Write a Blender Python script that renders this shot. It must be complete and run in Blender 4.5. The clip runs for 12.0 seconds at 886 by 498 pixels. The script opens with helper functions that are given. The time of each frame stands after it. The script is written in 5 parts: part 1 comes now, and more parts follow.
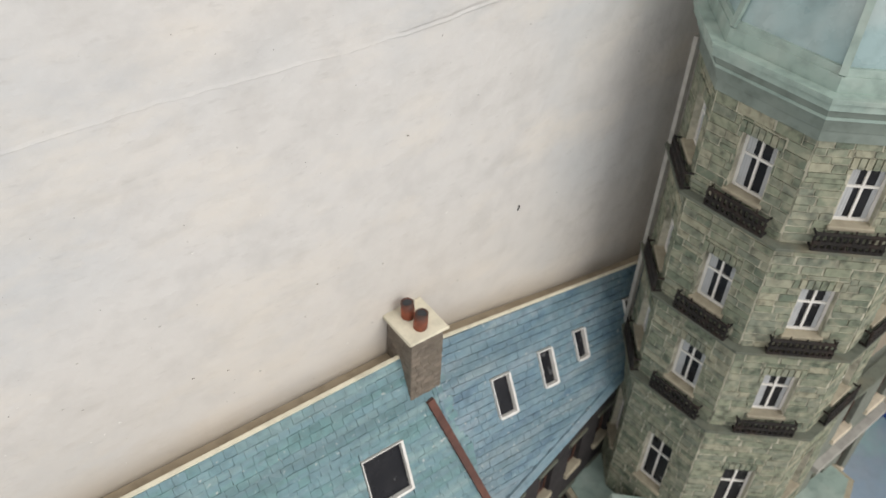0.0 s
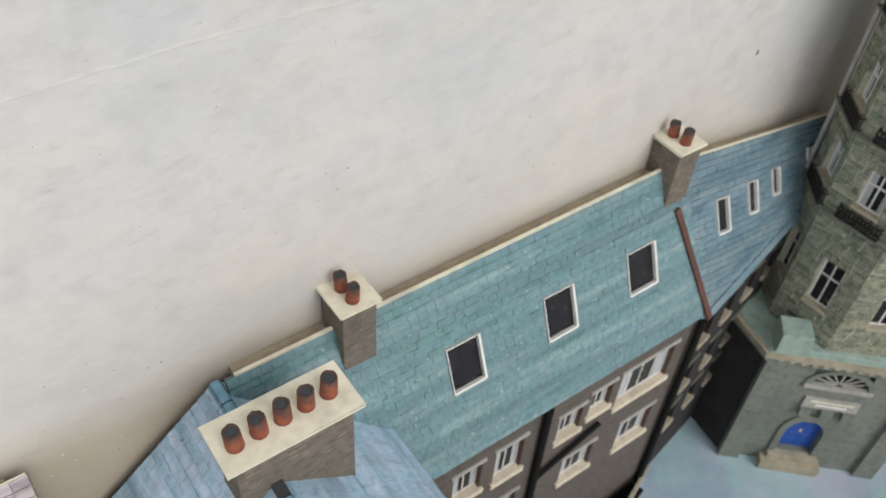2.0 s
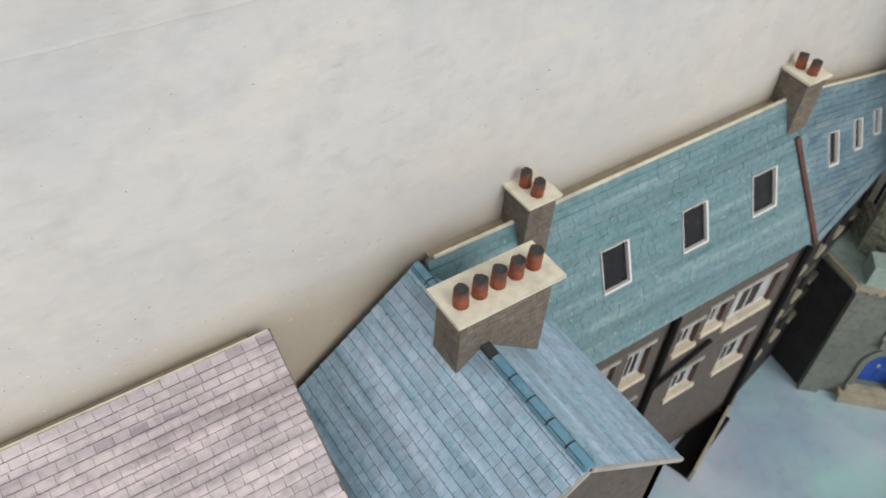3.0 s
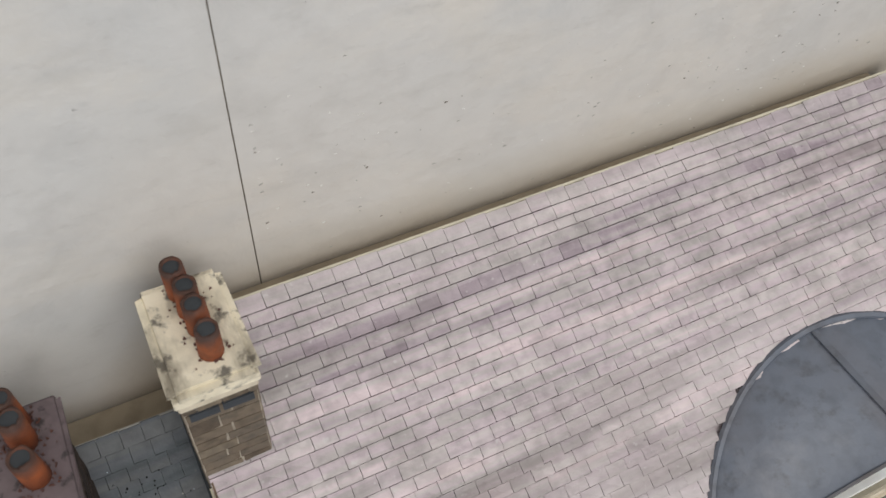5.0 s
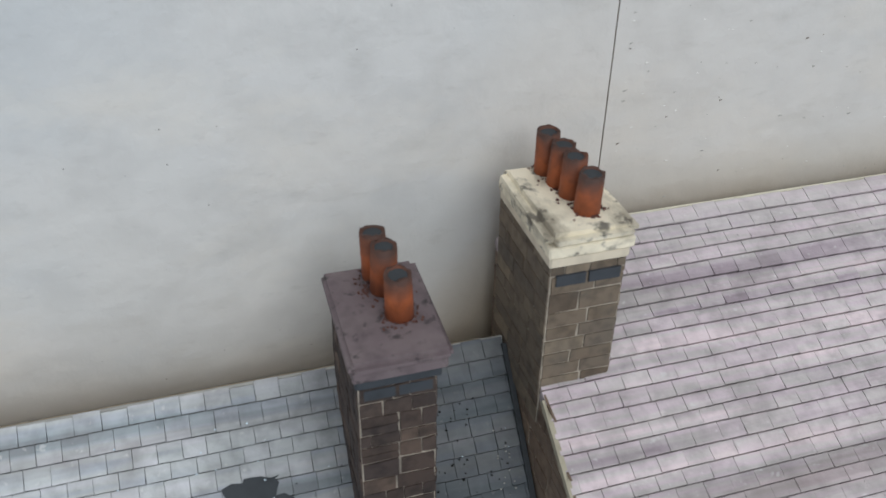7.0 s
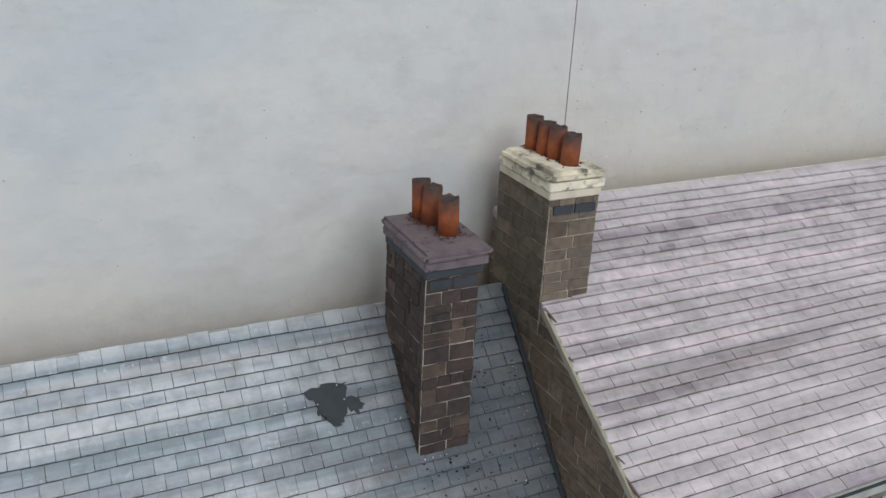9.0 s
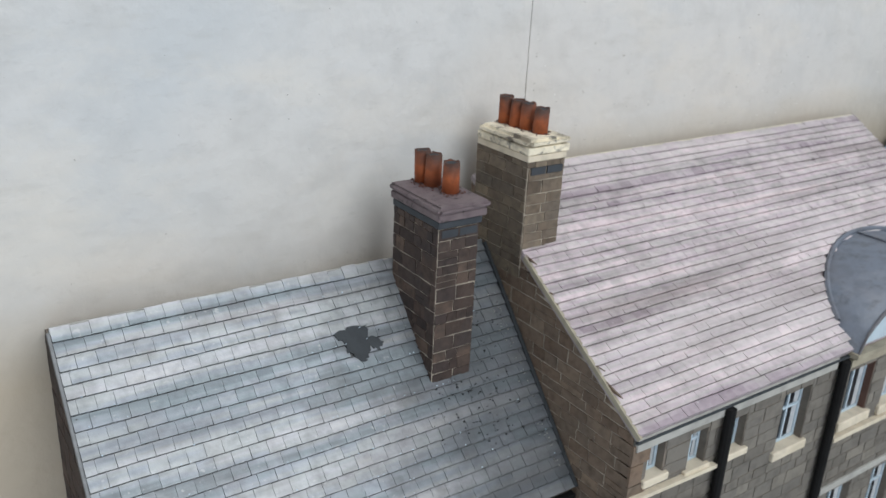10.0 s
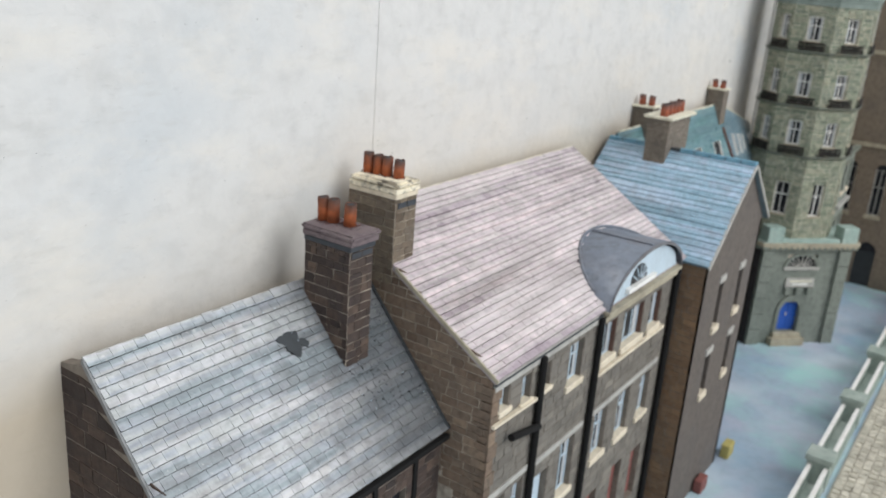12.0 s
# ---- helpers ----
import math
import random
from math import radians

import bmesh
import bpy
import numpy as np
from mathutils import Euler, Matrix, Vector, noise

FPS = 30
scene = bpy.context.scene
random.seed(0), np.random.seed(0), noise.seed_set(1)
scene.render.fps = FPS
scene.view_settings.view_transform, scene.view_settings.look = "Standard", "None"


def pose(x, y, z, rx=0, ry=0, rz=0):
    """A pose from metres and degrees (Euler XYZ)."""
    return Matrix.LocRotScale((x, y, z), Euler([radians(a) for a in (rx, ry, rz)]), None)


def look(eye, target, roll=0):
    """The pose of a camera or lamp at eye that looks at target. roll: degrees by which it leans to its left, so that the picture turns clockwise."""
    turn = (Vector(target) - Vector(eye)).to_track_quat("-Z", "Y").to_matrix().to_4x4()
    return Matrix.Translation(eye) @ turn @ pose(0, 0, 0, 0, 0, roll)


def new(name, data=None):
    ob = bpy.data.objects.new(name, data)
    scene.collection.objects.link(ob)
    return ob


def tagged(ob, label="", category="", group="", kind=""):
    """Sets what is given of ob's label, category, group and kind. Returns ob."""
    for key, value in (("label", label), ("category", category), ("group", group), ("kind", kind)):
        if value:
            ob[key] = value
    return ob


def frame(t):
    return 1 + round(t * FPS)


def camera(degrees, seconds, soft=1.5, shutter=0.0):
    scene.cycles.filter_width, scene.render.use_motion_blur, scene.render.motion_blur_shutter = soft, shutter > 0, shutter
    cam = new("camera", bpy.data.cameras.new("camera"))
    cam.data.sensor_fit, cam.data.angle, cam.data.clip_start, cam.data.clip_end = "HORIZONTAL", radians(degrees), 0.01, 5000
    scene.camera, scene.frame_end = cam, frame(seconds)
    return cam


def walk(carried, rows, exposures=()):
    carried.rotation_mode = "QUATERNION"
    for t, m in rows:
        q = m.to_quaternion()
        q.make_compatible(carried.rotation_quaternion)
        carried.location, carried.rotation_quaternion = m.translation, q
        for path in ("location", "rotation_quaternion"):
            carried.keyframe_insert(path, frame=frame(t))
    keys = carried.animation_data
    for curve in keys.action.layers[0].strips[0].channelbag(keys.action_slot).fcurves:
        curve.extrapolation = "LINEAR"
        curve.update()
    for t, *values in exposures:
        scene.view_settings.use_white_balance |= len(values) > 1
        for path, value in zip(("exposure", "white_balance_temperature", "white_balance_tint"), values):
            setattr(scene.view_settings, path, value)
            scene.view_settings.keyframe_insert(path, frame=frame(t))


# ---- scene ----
cam = camera(54.2, 12.0)
# a small phone lens, close to its subject
cam.data.dof.use_dof, cam.data.dof.focus_distance, cam.data.dof.aperture_fstop = True, 0.14, 52
PATH = [
    (0, (0.24457, -0.11465, 0.31550), (0.33924, 0.00355, 0.18486), 3.02),
    (0.5, (0.23148, -0.10865, 0.32147), (0.32287, 0.00539, 0.18493), 3.23),
    (1, (0.20707, -0.11313, 0.32066), (0.29595, -0.00114, 0.18081), 3.47),
    (1.5, (0.18508, -0.11621, 0.32150), (0.27255, -0.00493, 0.18020), 3.75),
    (2, (0.15435, -0.11698, 0.32140), (0.24170, -0.00698, 0.17902), 4.51),
    (2.5, (0.13364, -0.12015, 0.32067), (0.22014, -0.01040, 0.17759), 4.90),
    (2.7, (0.12113, -0.12116, 0.32094), (0.20713, -0.01141, 0.17756), 5.03),
    (4.3, (0.02592, -0.09674, 0.28879), (0.10155, 0.01136, 0.13847), 5.35),
    (4.5, (0.02102, -0.08956, 0.28126), (0.08999, 0.01800, 0.12740), 4.20),
    (5, (0.00156, -0.07679, 0.26578), (0.06406, 0.03170, 0.10982), 4.38),
    (5.5, (-0.01096, -0.07676, 0.24903), (0.04669, 0.04343, 0.09993), 2.27),
    (6, (-0.02415, -0.08039, 0.23225), (0.01885, 0.05531, 0.09176), -1.25),
    (6.5, (-0.02961, -0.08560, 0.22713), (0.00960, 0.06559, 0.10221), -1.38),
    (6.7, (-0.03185, -0.08867, 0.22725), (0.01034, 0.06560, 0.10718), -0.63),
    (8.3, (-0.06215, -0.11964, 0.22089), (0.00824, 0.04840, 0.13838), 2.60),
    (8.5, (-0.06537, -0.12326, 0.21872), (0.00743, 0.04418, 0.13709), 2.61),
    (9, (-0.07598, -0.13199, 0.21586), (0.00650, 0.03306, 0.13868), 2.77),
    (9.5, (-0.09188, -0.13936, 0.21562), (0.00128, 0.02089, 0.14050), 2.77),
    (10, (-0.10969, -0.14604, 0.21593), (-0.00243, 0.00578, 0.14212), 2.89),
    (10.5, (-0.12449, -0.15180, 0.21798), (-0.00538, -0.00889, 0.14456), 2.93),
    (11, (-0.14280, -0.15127, 0.22252), (-0.00851, -0.02215, 0.14978), 3.59),
    (11.5, (-0.16247, -0.15287, 0.22631), (-0.01516, -0.03651, 0.15733), 4.06),
    (12, (-0.18455, -0.15869, 0.23373), (-0.02682, -0.05363, 0.16981), 4.35),
]
EXPOSURES = [(0, 0.18, 6590, 11.5), (1.5, 0.1, 6400, 10.5), (2.7, 0.07, 6380, 10), (4.3, -0.24, 6400, 10.5), (5.5, -0.27, 6400, 10), (6.5, -0.2, 5950, 7.5), (8.5, -0.28, 5850, 7.5), (9.5, -0.14, 5900, 7.5), (10.5, 0.13, 5950, 8), (12.0, 0.27, 6130, 8.5)]
walk(cam, [(t, look(eye, target, roll)) for t, eye, target, roll in PATH], EXPOSURES)

# ---- light ----
world = bpy.data.worlds.new("world")
world.use_nodes = True
scene.world = world
world.node_tree.nodes["Background"].inputs[0].default_value = (1.0, 0.985, 0.965, 1)
world.node_tree.nodes["Background"].inputs[1].default_value = 0.72
# broad soft sun from in front of the street
sun = new("sun", bpy.data.lights.new("sun", "SUN"))
sun.data.energy, sun.data.angle, sun.data.color = 1.52, radians(38), (1.0, 0.97, 0.92)
sun.matrix_world = look((0.1, -0.8, 0.6), (0, 0, 0))

# ---- units: U metres per scale unit, heights from the ridge of the tall terrace ----
U, GROUND = 0.0075, -21.6
WALL_Y = 0.45


def P(x, y, z):
    return Vector((x, y, z - GROUND)) * U


# ---- materials ----
def mat(name, base, rough=0.85, noise_scale=300.0, amount=0.12, stain=None, stain_scale=40.0, stain_amount=0.3, bump=0.15,
        vary=None, spread=0.25, metal=0.0, tints=None, run=None, specks=0.0, soot_top=False, streak=None, chalk=None):
    """Two scales of noise over a base colour; vary: 'object' or 'island' shifts each piece."""
    m = bpy.data.materials.new(name)
    m.use_nodes = True
    nt = m.node_tree
    nodes, links = nt.nodes, nt.links
    bsdf = nodes["Principled BSDF"]
    bsdf.inputs["Roughness"].default_value, bsdf.inputs["Metallic"].default_value = rough, metal
    co = nodes.new("ShaderNodeTexCoord")
    geo = nodes.new("ShaderNodeNewGeometry")

    def tex(scale, detail=6.0):
        n = nodes.new("ShaderNodeTexNoise")
        n.inputs["Scale"].default_value, n.inputs["Detail"].default_value = scale, detail
        links.new(geo.outputs["Position"], n.inputs["Vector"])
        return n.outputs["Fac"]

    def mixed(a, b, fac, mode="MIX"):
        n = nodes.new("ShaderNodeMix")
        n.data_type, n.blend_type = "RGBA", mode
        for socket, v in ((n.inputs[6], a), (n.inputs[7], b), (n.inputs[0], fac)):
            if hasattr(v, "is_linked"):
                links.new(v, socket)
            else:
                socket.default_value = v
        return n.outputs[2]

    def ramp(fac, lo, hi, a=0.0, b=1.0):
        n = nodes.new("ShaderNodeMapRange")
        n.inputs[1].default_value, n.inputs[2].default_value = lo, hi
        n.inputs[3].default_value, n.inputs[4].default_value = a, b
        links.new(fac, n.inputs[0])
        return n.outputs[0]

    rgb = lambda c: (*c, 1)
    colour = rgb(base)
    if vary:
        if vary == "object":
            rnd = nodes.new("ShaderNodeObjectInfo").outputs["Random"]
        else:
            rnd = geo.outputs["Random Per Island"]
        if run:
            # neighbours in a course share their tone
            sc = nodes.new("ShaderNodeVectorMath")
            sc.operation = "MULTIPLY"
            sc.inputs[1].default_value = run
            links.new(geo.outputs["Position"], sc.inputs[0])
            rn = nodes.new("ShaderNodeTexNoise")
            rn.inputs["Scale"].default_value, rn.inputs["Detail"].default_value = 1.0, 3.0
            links.new(sc.outputs[0], rn.inputs["Vector"])
            wide = ramp(rn.outputs["Fac"], 0.36, 0.66)
            mx = nodes.new("ShaderNodeMix")
            mx.inputs[0].default_value = 0.78
            links.new(rnd, mx.inputs[2])
            links.new(wide, mx.inputs[3])
            rnd = mx.outputs[0]
        cr = nodes.new("ShaderNodeValToRGB")
        links.new(rnd, cr.inputs[0])
        pal = tints or [tuple(v * (1 - spread) for v in base), base, tuple(min(1, v * (1 + spread)) for v in base)]
        cr.color_ramp.interpolation = "LINEAR"
        while len(cr.color_ramp.elements) < len(pal):
            cr.color_ramp.elements.new(0.5)
        for k, c in enumerate(pal):
            cr.color_ramp.elements[k].position = k / (len(pal) - 1)
            cr.color_ramp.elements[k].color = rgb(c)
        colour = cr.outputs[0]
    fine = tex(noise_scale)
    dark = mixed(colour, rgb(tuple(1 - 2.2 * amount for _ in range(3))), ramp(fine, 0.45, 0.75), "MULTIPLY")
    if stain:
        dark = mixed(dark, rgb(stain), ramp(tex(stain_scale, 8.0), 0.48, 0.72, 0, stain_amount))
    if streak:
        # grime drawn out along the courses
        sv = nodes.new("ShaderNodeVectorMath")
        sv.operation = "MULTIPLY"
        sv.inputs[1].default_value = tuple(0.45 * r for r in run)
        links.new(geo.outputs["Position"], sv.inputs[0])
        sn = nodes.new("ShaderNodeTexNoise")
        sn.inputs["Scale"].default_value, sn.inputs["Detail"].default_value = 1.0, 7.0
        sn.inputs["Roughness"].default_value = 0.65
        links.new(sv.outputs[0], sn.inputs["Vector"])
        dark = mixed(dark, rgb(streak), ramp(sn.outputs["Fac"], 0.5, 0.74, 0, 0.66))
    if chalk:
        dark = mixed(dark, rgb(chalk), ramp(tex(900, 3.0), 0.66, 0.72, 0, 0.45))
    if specks:
        dark = mixed(dark, (0.05, 0.045, 0.04, 1), ramp(tex(specks, 2.0), 0.77, 0.79, 0, 0.7))
    if soot_top:
        sep = nodes.new("ShaderNodeSeparateXYZ")
        links.new(co.outputs["Generated"], sep.inputs[0])
        grime = nodes.new("ShaderNodeMath")
        grime.operation = "MULTIPLY_ADD"
        links.new(tex(350, 6.0), grime.inputs[0])
        grime.inputs[1].default_value = 0.9
        links.new(sep.outputs[2], grime.inputs[2])
        dark = mixed(dark, (0.05, 0.03, 0.024, 1), ramp(grime.outputs[0], 0.85, 1.4, 0, 0.92))
    links.new(dark, bsdf.inputs["Base Color"])
    links.new(ramp(tex(noise_scale * 0.3), 0.3, 0.7, rough - 0.08, min(1, rough + 0.08)), bsdf.inputs["Roughness"])
    if bump:
        bn = nodes.new("ShaderNodeBump")
        bn.inputs["Strength"].default_value, bn.inputs["Distance"].default_value = bump, 0.0004
        links.new(tex(noise_scale * 1.6, 8.0), bn.inputs["Height"])
        links.new(bn.outputs[0], bsdf.inputs["Normal"])
    return m


SLATE_A = [(0.215, 0.245, 0.27), (0.32, 0.368, 0.39), (0.41, 0.437, 0.485), (0.488, 0.508, 0.505), (0.545, 0.548, 0.575), (0.61, 0.60, 0.59)]
SLATE_B = [(0.316, 0.255, 0.29), (0.459, 0.387, 0.425), (0.5, 0.465, 0.45), (0.597, 0.5, 0.54), (0.612, 0.564, 0.55), (0.704, 0.588, 0.615), (0.785, 0.676, 0.67)]
SLATE_C = [(0.207, 0.334, 0.433), (0.295, 0.453, 0.568), (0.352, 0.509, 0.641), (0.426, 0.543, 0.691), (0.494, 0.639, 0.767)]
SLATE_D = [(0.098, 0.195, 0.209), (0.135, 0.265, 0.274), (0.149, 0.26, 0.302), (0.191, 0.312, 0.326), (0.246, 0.358, 0.377)]
SLATE_E = [(0.102, 0.175, 0.243), (0.148, 0.242, 0.31), (0.182, 0.284, 0.338), (0.216, 0.298, 0.358), (0.284, 0.371, 0.407)]


def slate_pair(name, pal, run=(16, 270, 270), grime=(0.15, 0.125, 0.125), stain=(0.24, 0.22, 0.21)):
    kw = dict(rough=0.34, noise_scale=500, amount=0.13, stain=stain, stain_scale=140, stain_amount=0.4, bump=0.3, tints=pal, run=run, specks=420, streak=grime, chalk=(0.66, 0.65, 0.64))
    return mat(name, pal[1], vary="object", **kw), mat(name + " joined", pal[1], vary="island", **kw)


M_SA, M_SB = slate_pair("slate grey", SLATE_A), slate_pair("slate mauve", SLATE_B)
M_SD, M_SE = (slate_pair("slate " + k, p, grime=(0.085, 0.145, 0.165), stain=(0.17, 0.24, 0.27)) for k, p in (("teal", SLATE_D), ("deep blue", SLATE_E)))
M_SC = slate_pair("slate blue", SLATE_C, (270, 20, 270), (0.11, 0.15, 0.19), (0.27, 0.27, 0.32))
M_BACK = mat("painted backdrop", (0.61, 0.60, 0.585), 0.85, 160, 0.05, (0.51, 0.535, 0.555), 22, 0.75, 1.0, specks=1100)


def mottle(m, colour, scale, stretch, lo, hi, amount):
    """Blotches of a second paint, drawn out by stretch."""
    nt = m.node_tree
    bsdf = nt.nodes["Principled BSDF"]
    old = bsdf.inputs["Base Color"].links[0].from_socket
    geo = nt.nodes.new("ShaderNodeNewGeometry")
    sv = nt.nodes.new("ShaderNodeVectorMath")
    sv.operation = "MULTIPLY"
    sv.inputs[1].default_value = stretch
    nt.links.new(geo.outputs["Position"], sv.inputs[0])
    nz = nt.nodes.new("ShaderNodeTexNoise")
    nz.inputs["Scale"].default_value, nz.inputs["Detail"].default_value, nz.inputs["Roughness"].default_value = scale, 9, 0.62
    nt.links.new(sv.outputs[0], nz.inputs["Vector"])
    rng = nt.nodes.new("ShaderNodeMapRange")
    for k, v in ((1, lo), (2, hi), (3, 0.0), (4, amount)):
        rng.inputs[k].default_value = v
    nt.links.new(nz.outputs["Fac"], rng.inputs[0])
    mix = nt.nodes.new("ShaderNodeMix")
    mix.data_type = "RGBA"
    nt.links.new(rng.outputs[0], mix.inputs[0])
    nt.links.new(old, mix.inputs[6])
    mix.inputs[7].default_value = (*colour, 1)
    nt.links.new(mix.outputs[2], bsdf.inputs["Base Color"])


mottle(M_BACK, (0.68, 0.64, 0.58), 48, (0.6, 1, 1.3), 0.5, 0.72, 0.7)
mottle(M_BACK, (0.45, 0.44, 0.415), 130, (0.5, 1, 1.6), 0.56, 0.8, 0.5)


def shade_band(m, colour, top, bottom, amount, drop=0.0):
    """A brown tint between two heights, partly paint, partly shade painted in along the rooflines, with a cloudy edge;
    drop: how much lower it lies behind the cottage and the end terrace.
    """
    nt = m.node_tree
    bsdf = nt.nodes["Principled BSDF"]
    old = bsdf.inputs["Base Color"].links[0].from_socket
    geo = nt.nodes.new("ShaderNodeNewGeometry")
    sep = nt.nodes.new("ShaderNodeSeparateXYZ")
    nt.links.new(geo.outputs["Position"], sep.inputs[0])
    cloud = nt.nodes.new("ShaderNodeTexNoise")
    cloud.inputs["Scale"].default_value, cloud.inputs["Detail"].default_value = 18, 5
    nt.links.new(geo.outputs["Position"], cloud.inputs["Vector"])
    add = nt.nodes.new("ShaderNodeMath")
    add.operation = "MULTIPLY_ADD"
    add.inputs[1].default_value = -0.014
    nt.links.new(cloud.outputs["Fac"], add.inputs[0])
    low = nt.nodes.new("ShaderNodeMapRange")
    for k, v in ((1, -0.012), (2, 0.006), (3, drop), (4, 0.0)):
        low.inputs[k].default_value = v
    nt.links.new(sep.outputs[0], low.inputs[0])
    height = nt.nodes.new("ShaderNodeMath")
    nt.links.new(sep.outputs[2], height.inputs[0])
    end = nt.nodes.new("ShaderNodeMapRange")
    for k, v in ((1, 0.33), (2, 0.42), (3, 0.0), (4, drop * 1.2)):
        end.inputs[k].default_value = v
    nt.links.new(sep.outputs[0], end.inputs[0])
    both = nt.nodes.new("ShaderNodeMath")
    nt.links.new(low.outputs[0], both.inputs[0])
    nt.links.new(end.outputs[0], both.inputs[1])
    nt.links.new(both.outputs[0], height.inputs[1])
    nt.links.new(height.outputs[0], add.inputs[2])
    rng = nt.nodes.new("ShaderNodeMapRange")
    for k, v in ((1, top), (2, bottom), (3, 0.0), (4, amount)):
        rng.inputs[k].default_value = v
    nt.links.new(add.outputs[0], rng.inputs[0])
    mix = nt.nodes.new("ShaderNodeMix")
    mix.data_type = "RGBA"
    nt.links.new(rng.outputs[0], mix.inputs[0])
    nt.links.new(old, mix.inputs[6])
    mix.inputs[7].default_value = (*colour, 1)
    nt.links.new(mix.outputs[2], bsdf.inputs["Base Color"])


def soot_shade_wash(m, colour, start, full, amount):
    """Soot on the slates beside the chimney, with the taller gable's shade painted in; patchy at its edge."""
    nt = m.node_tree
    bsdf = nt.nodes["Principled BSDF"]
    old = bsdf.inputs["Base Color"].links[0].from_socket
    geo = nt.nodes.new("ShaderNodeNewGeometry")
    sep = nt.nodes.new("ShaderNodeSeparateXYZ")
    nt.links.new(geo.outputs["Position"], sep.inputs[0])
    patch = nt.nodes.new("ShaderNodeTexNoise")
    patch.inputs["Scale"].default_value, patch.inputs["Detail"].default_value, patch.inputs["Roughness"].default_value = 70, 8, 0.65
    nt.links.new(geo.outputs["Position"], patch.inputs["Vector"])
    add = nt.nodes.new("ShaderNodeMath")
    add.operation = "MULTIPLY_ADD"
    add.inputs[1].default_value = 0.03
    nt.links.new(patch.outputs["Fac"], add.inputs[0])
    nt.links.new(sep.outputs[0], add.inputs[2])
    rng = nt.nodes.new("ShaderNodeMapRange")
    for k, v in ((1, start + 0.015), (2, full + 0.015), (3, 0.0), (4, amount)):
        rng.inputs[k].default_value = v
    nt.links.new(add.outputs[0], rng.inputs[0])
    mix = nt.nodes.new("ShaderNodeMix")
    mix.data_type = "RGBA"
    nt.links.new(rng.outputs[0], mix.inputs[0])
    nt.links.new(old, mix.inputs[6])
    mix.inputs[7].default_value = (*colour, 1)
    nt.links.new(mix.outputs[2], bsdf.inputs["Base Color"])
    # soot is matt, and so is the painted shade
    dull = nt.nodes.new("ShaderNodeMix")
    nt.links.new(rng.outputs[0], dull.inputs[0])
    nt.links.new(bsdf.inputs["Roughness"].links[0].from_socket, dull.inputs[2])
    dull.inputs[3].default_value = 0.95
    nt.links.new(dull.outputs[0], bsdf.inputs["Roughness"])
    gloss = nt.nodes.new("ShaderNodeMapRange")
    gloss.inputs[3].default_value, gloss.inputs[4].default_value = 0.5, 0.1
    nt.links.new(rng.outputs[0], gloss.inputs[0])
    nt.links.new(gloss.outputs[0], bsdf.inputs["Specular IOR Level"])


mottle(M_BACK, (0.42, 0.415, 0.395), 15, (0.7, 1, 1.5), 0.54, 0.74, 0.4)
mottle(M_BACK, (0.30, 0.29, 0.27), 420, (0.5, 1, 1.4), 0.6, 0.74, 0.2)
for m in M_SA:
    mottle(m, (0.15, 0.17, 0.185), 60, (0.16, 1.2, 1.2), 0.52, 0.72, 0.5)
    # soot and the gable's shade, both put into the slate colour
    soot_shade_wash(m, (0.05, 0.055, 0.06), -0.052, -0.018, 0.76)
for m in M_SB:
    mottle(m, (0.72, 0.66, 0.66), 40, (0.18, 1, 1.3), 0.5, 0.7, 0.55)
    mottle(m, (0.20, 0.165, 0.155), 60, (0.16, 1.2, 1.2), 0.51, 0.7, 0.72)
# brown paint and painted-in shade on the board above the ridges
shade_band(M_BACK, (0.56, 0.50, 0.42), 0.198, 0.160, 0.36, 0.024)
shade_band(M_BACK, (0.42, 0.335, 0.225), 0.163, 0.147, 0.68, 0.021)
M_STONE_B = mat("brown stone", (0.20, 0.16, 0.12), 0.85, 350, 0.15, (0.10, 0.09, 0.08), 50, 0.4, 0.3)
M_GREYWALL = mat("grey render wall", (0.12, 0.102, 0.09), 0.9, 350, 0.15, (0.09, 0.085, 0.085), 45, 0.4, 0.2)
# brown render taken near black: the gap's shade is in the colour
M_SHADED_WALL = mat("brown render with gap shade painted in", (0.03, 0.026, 0.027), 0.9, 350, 0.2, (0.014, 0.013, 0.015), 60, 0.5, 0.2)
M_GREEN_STONE = mat("green grey stone", (0.205, 0.225, 0.195), 0.85, 350, 0.15, (0.11, 0.125, 0.11), 50, 0.45, 0.3)
M_DECK = mat("grimy roof board", (0.24, 0.245, 0.25), 0.9, 400, 0.15, (0.09, 0.09, 0.095), 90, 0.6, 0.1)
M_DECK_B = mat("mauve grey roof board", (0.38, 0.33, 0.335), 0.9, 400, 0.15, (0.17, 0.145, 0.15), 90, 0.6, 0.1)
M_DECK_C = mat("blue grey roof board", (0.14, 0.19, 0.215), 0.9, 400, 0.15, (0.08, 0.105, 0.125), 90, 0.6, 0.1)
# for filler boards added to bounce brown light behind the ridges
M_BOUNCE_CARD = mat("brown bounce card", (0.38, 0.315, 0.225), 0.9, 300, 0.12, (0.33, 0.27, 0.19), 70, 0.5, 0.2)
M_LEDGE = mat("mossy stone ledge", (0.135, 0.15, 0.12), 0.7, 450, 0.15, (0.20, 0.17, 0.11), 120, 0.6, 0.3)
M_CREAM = mat("cream card", (0.74, 0.70, 0.56), 0.8, 350, 0.08, (0.35, 0.33, 0.26), 120, 0.5, 0.15)
M_CREAM_DIRTY = mat("stained cream cap", (0.86, 0.78, 0.61), 0.75, 350, 0.12, (0.50, 0.45, 0.33), 200, 0.5, 0.5, specks=420)
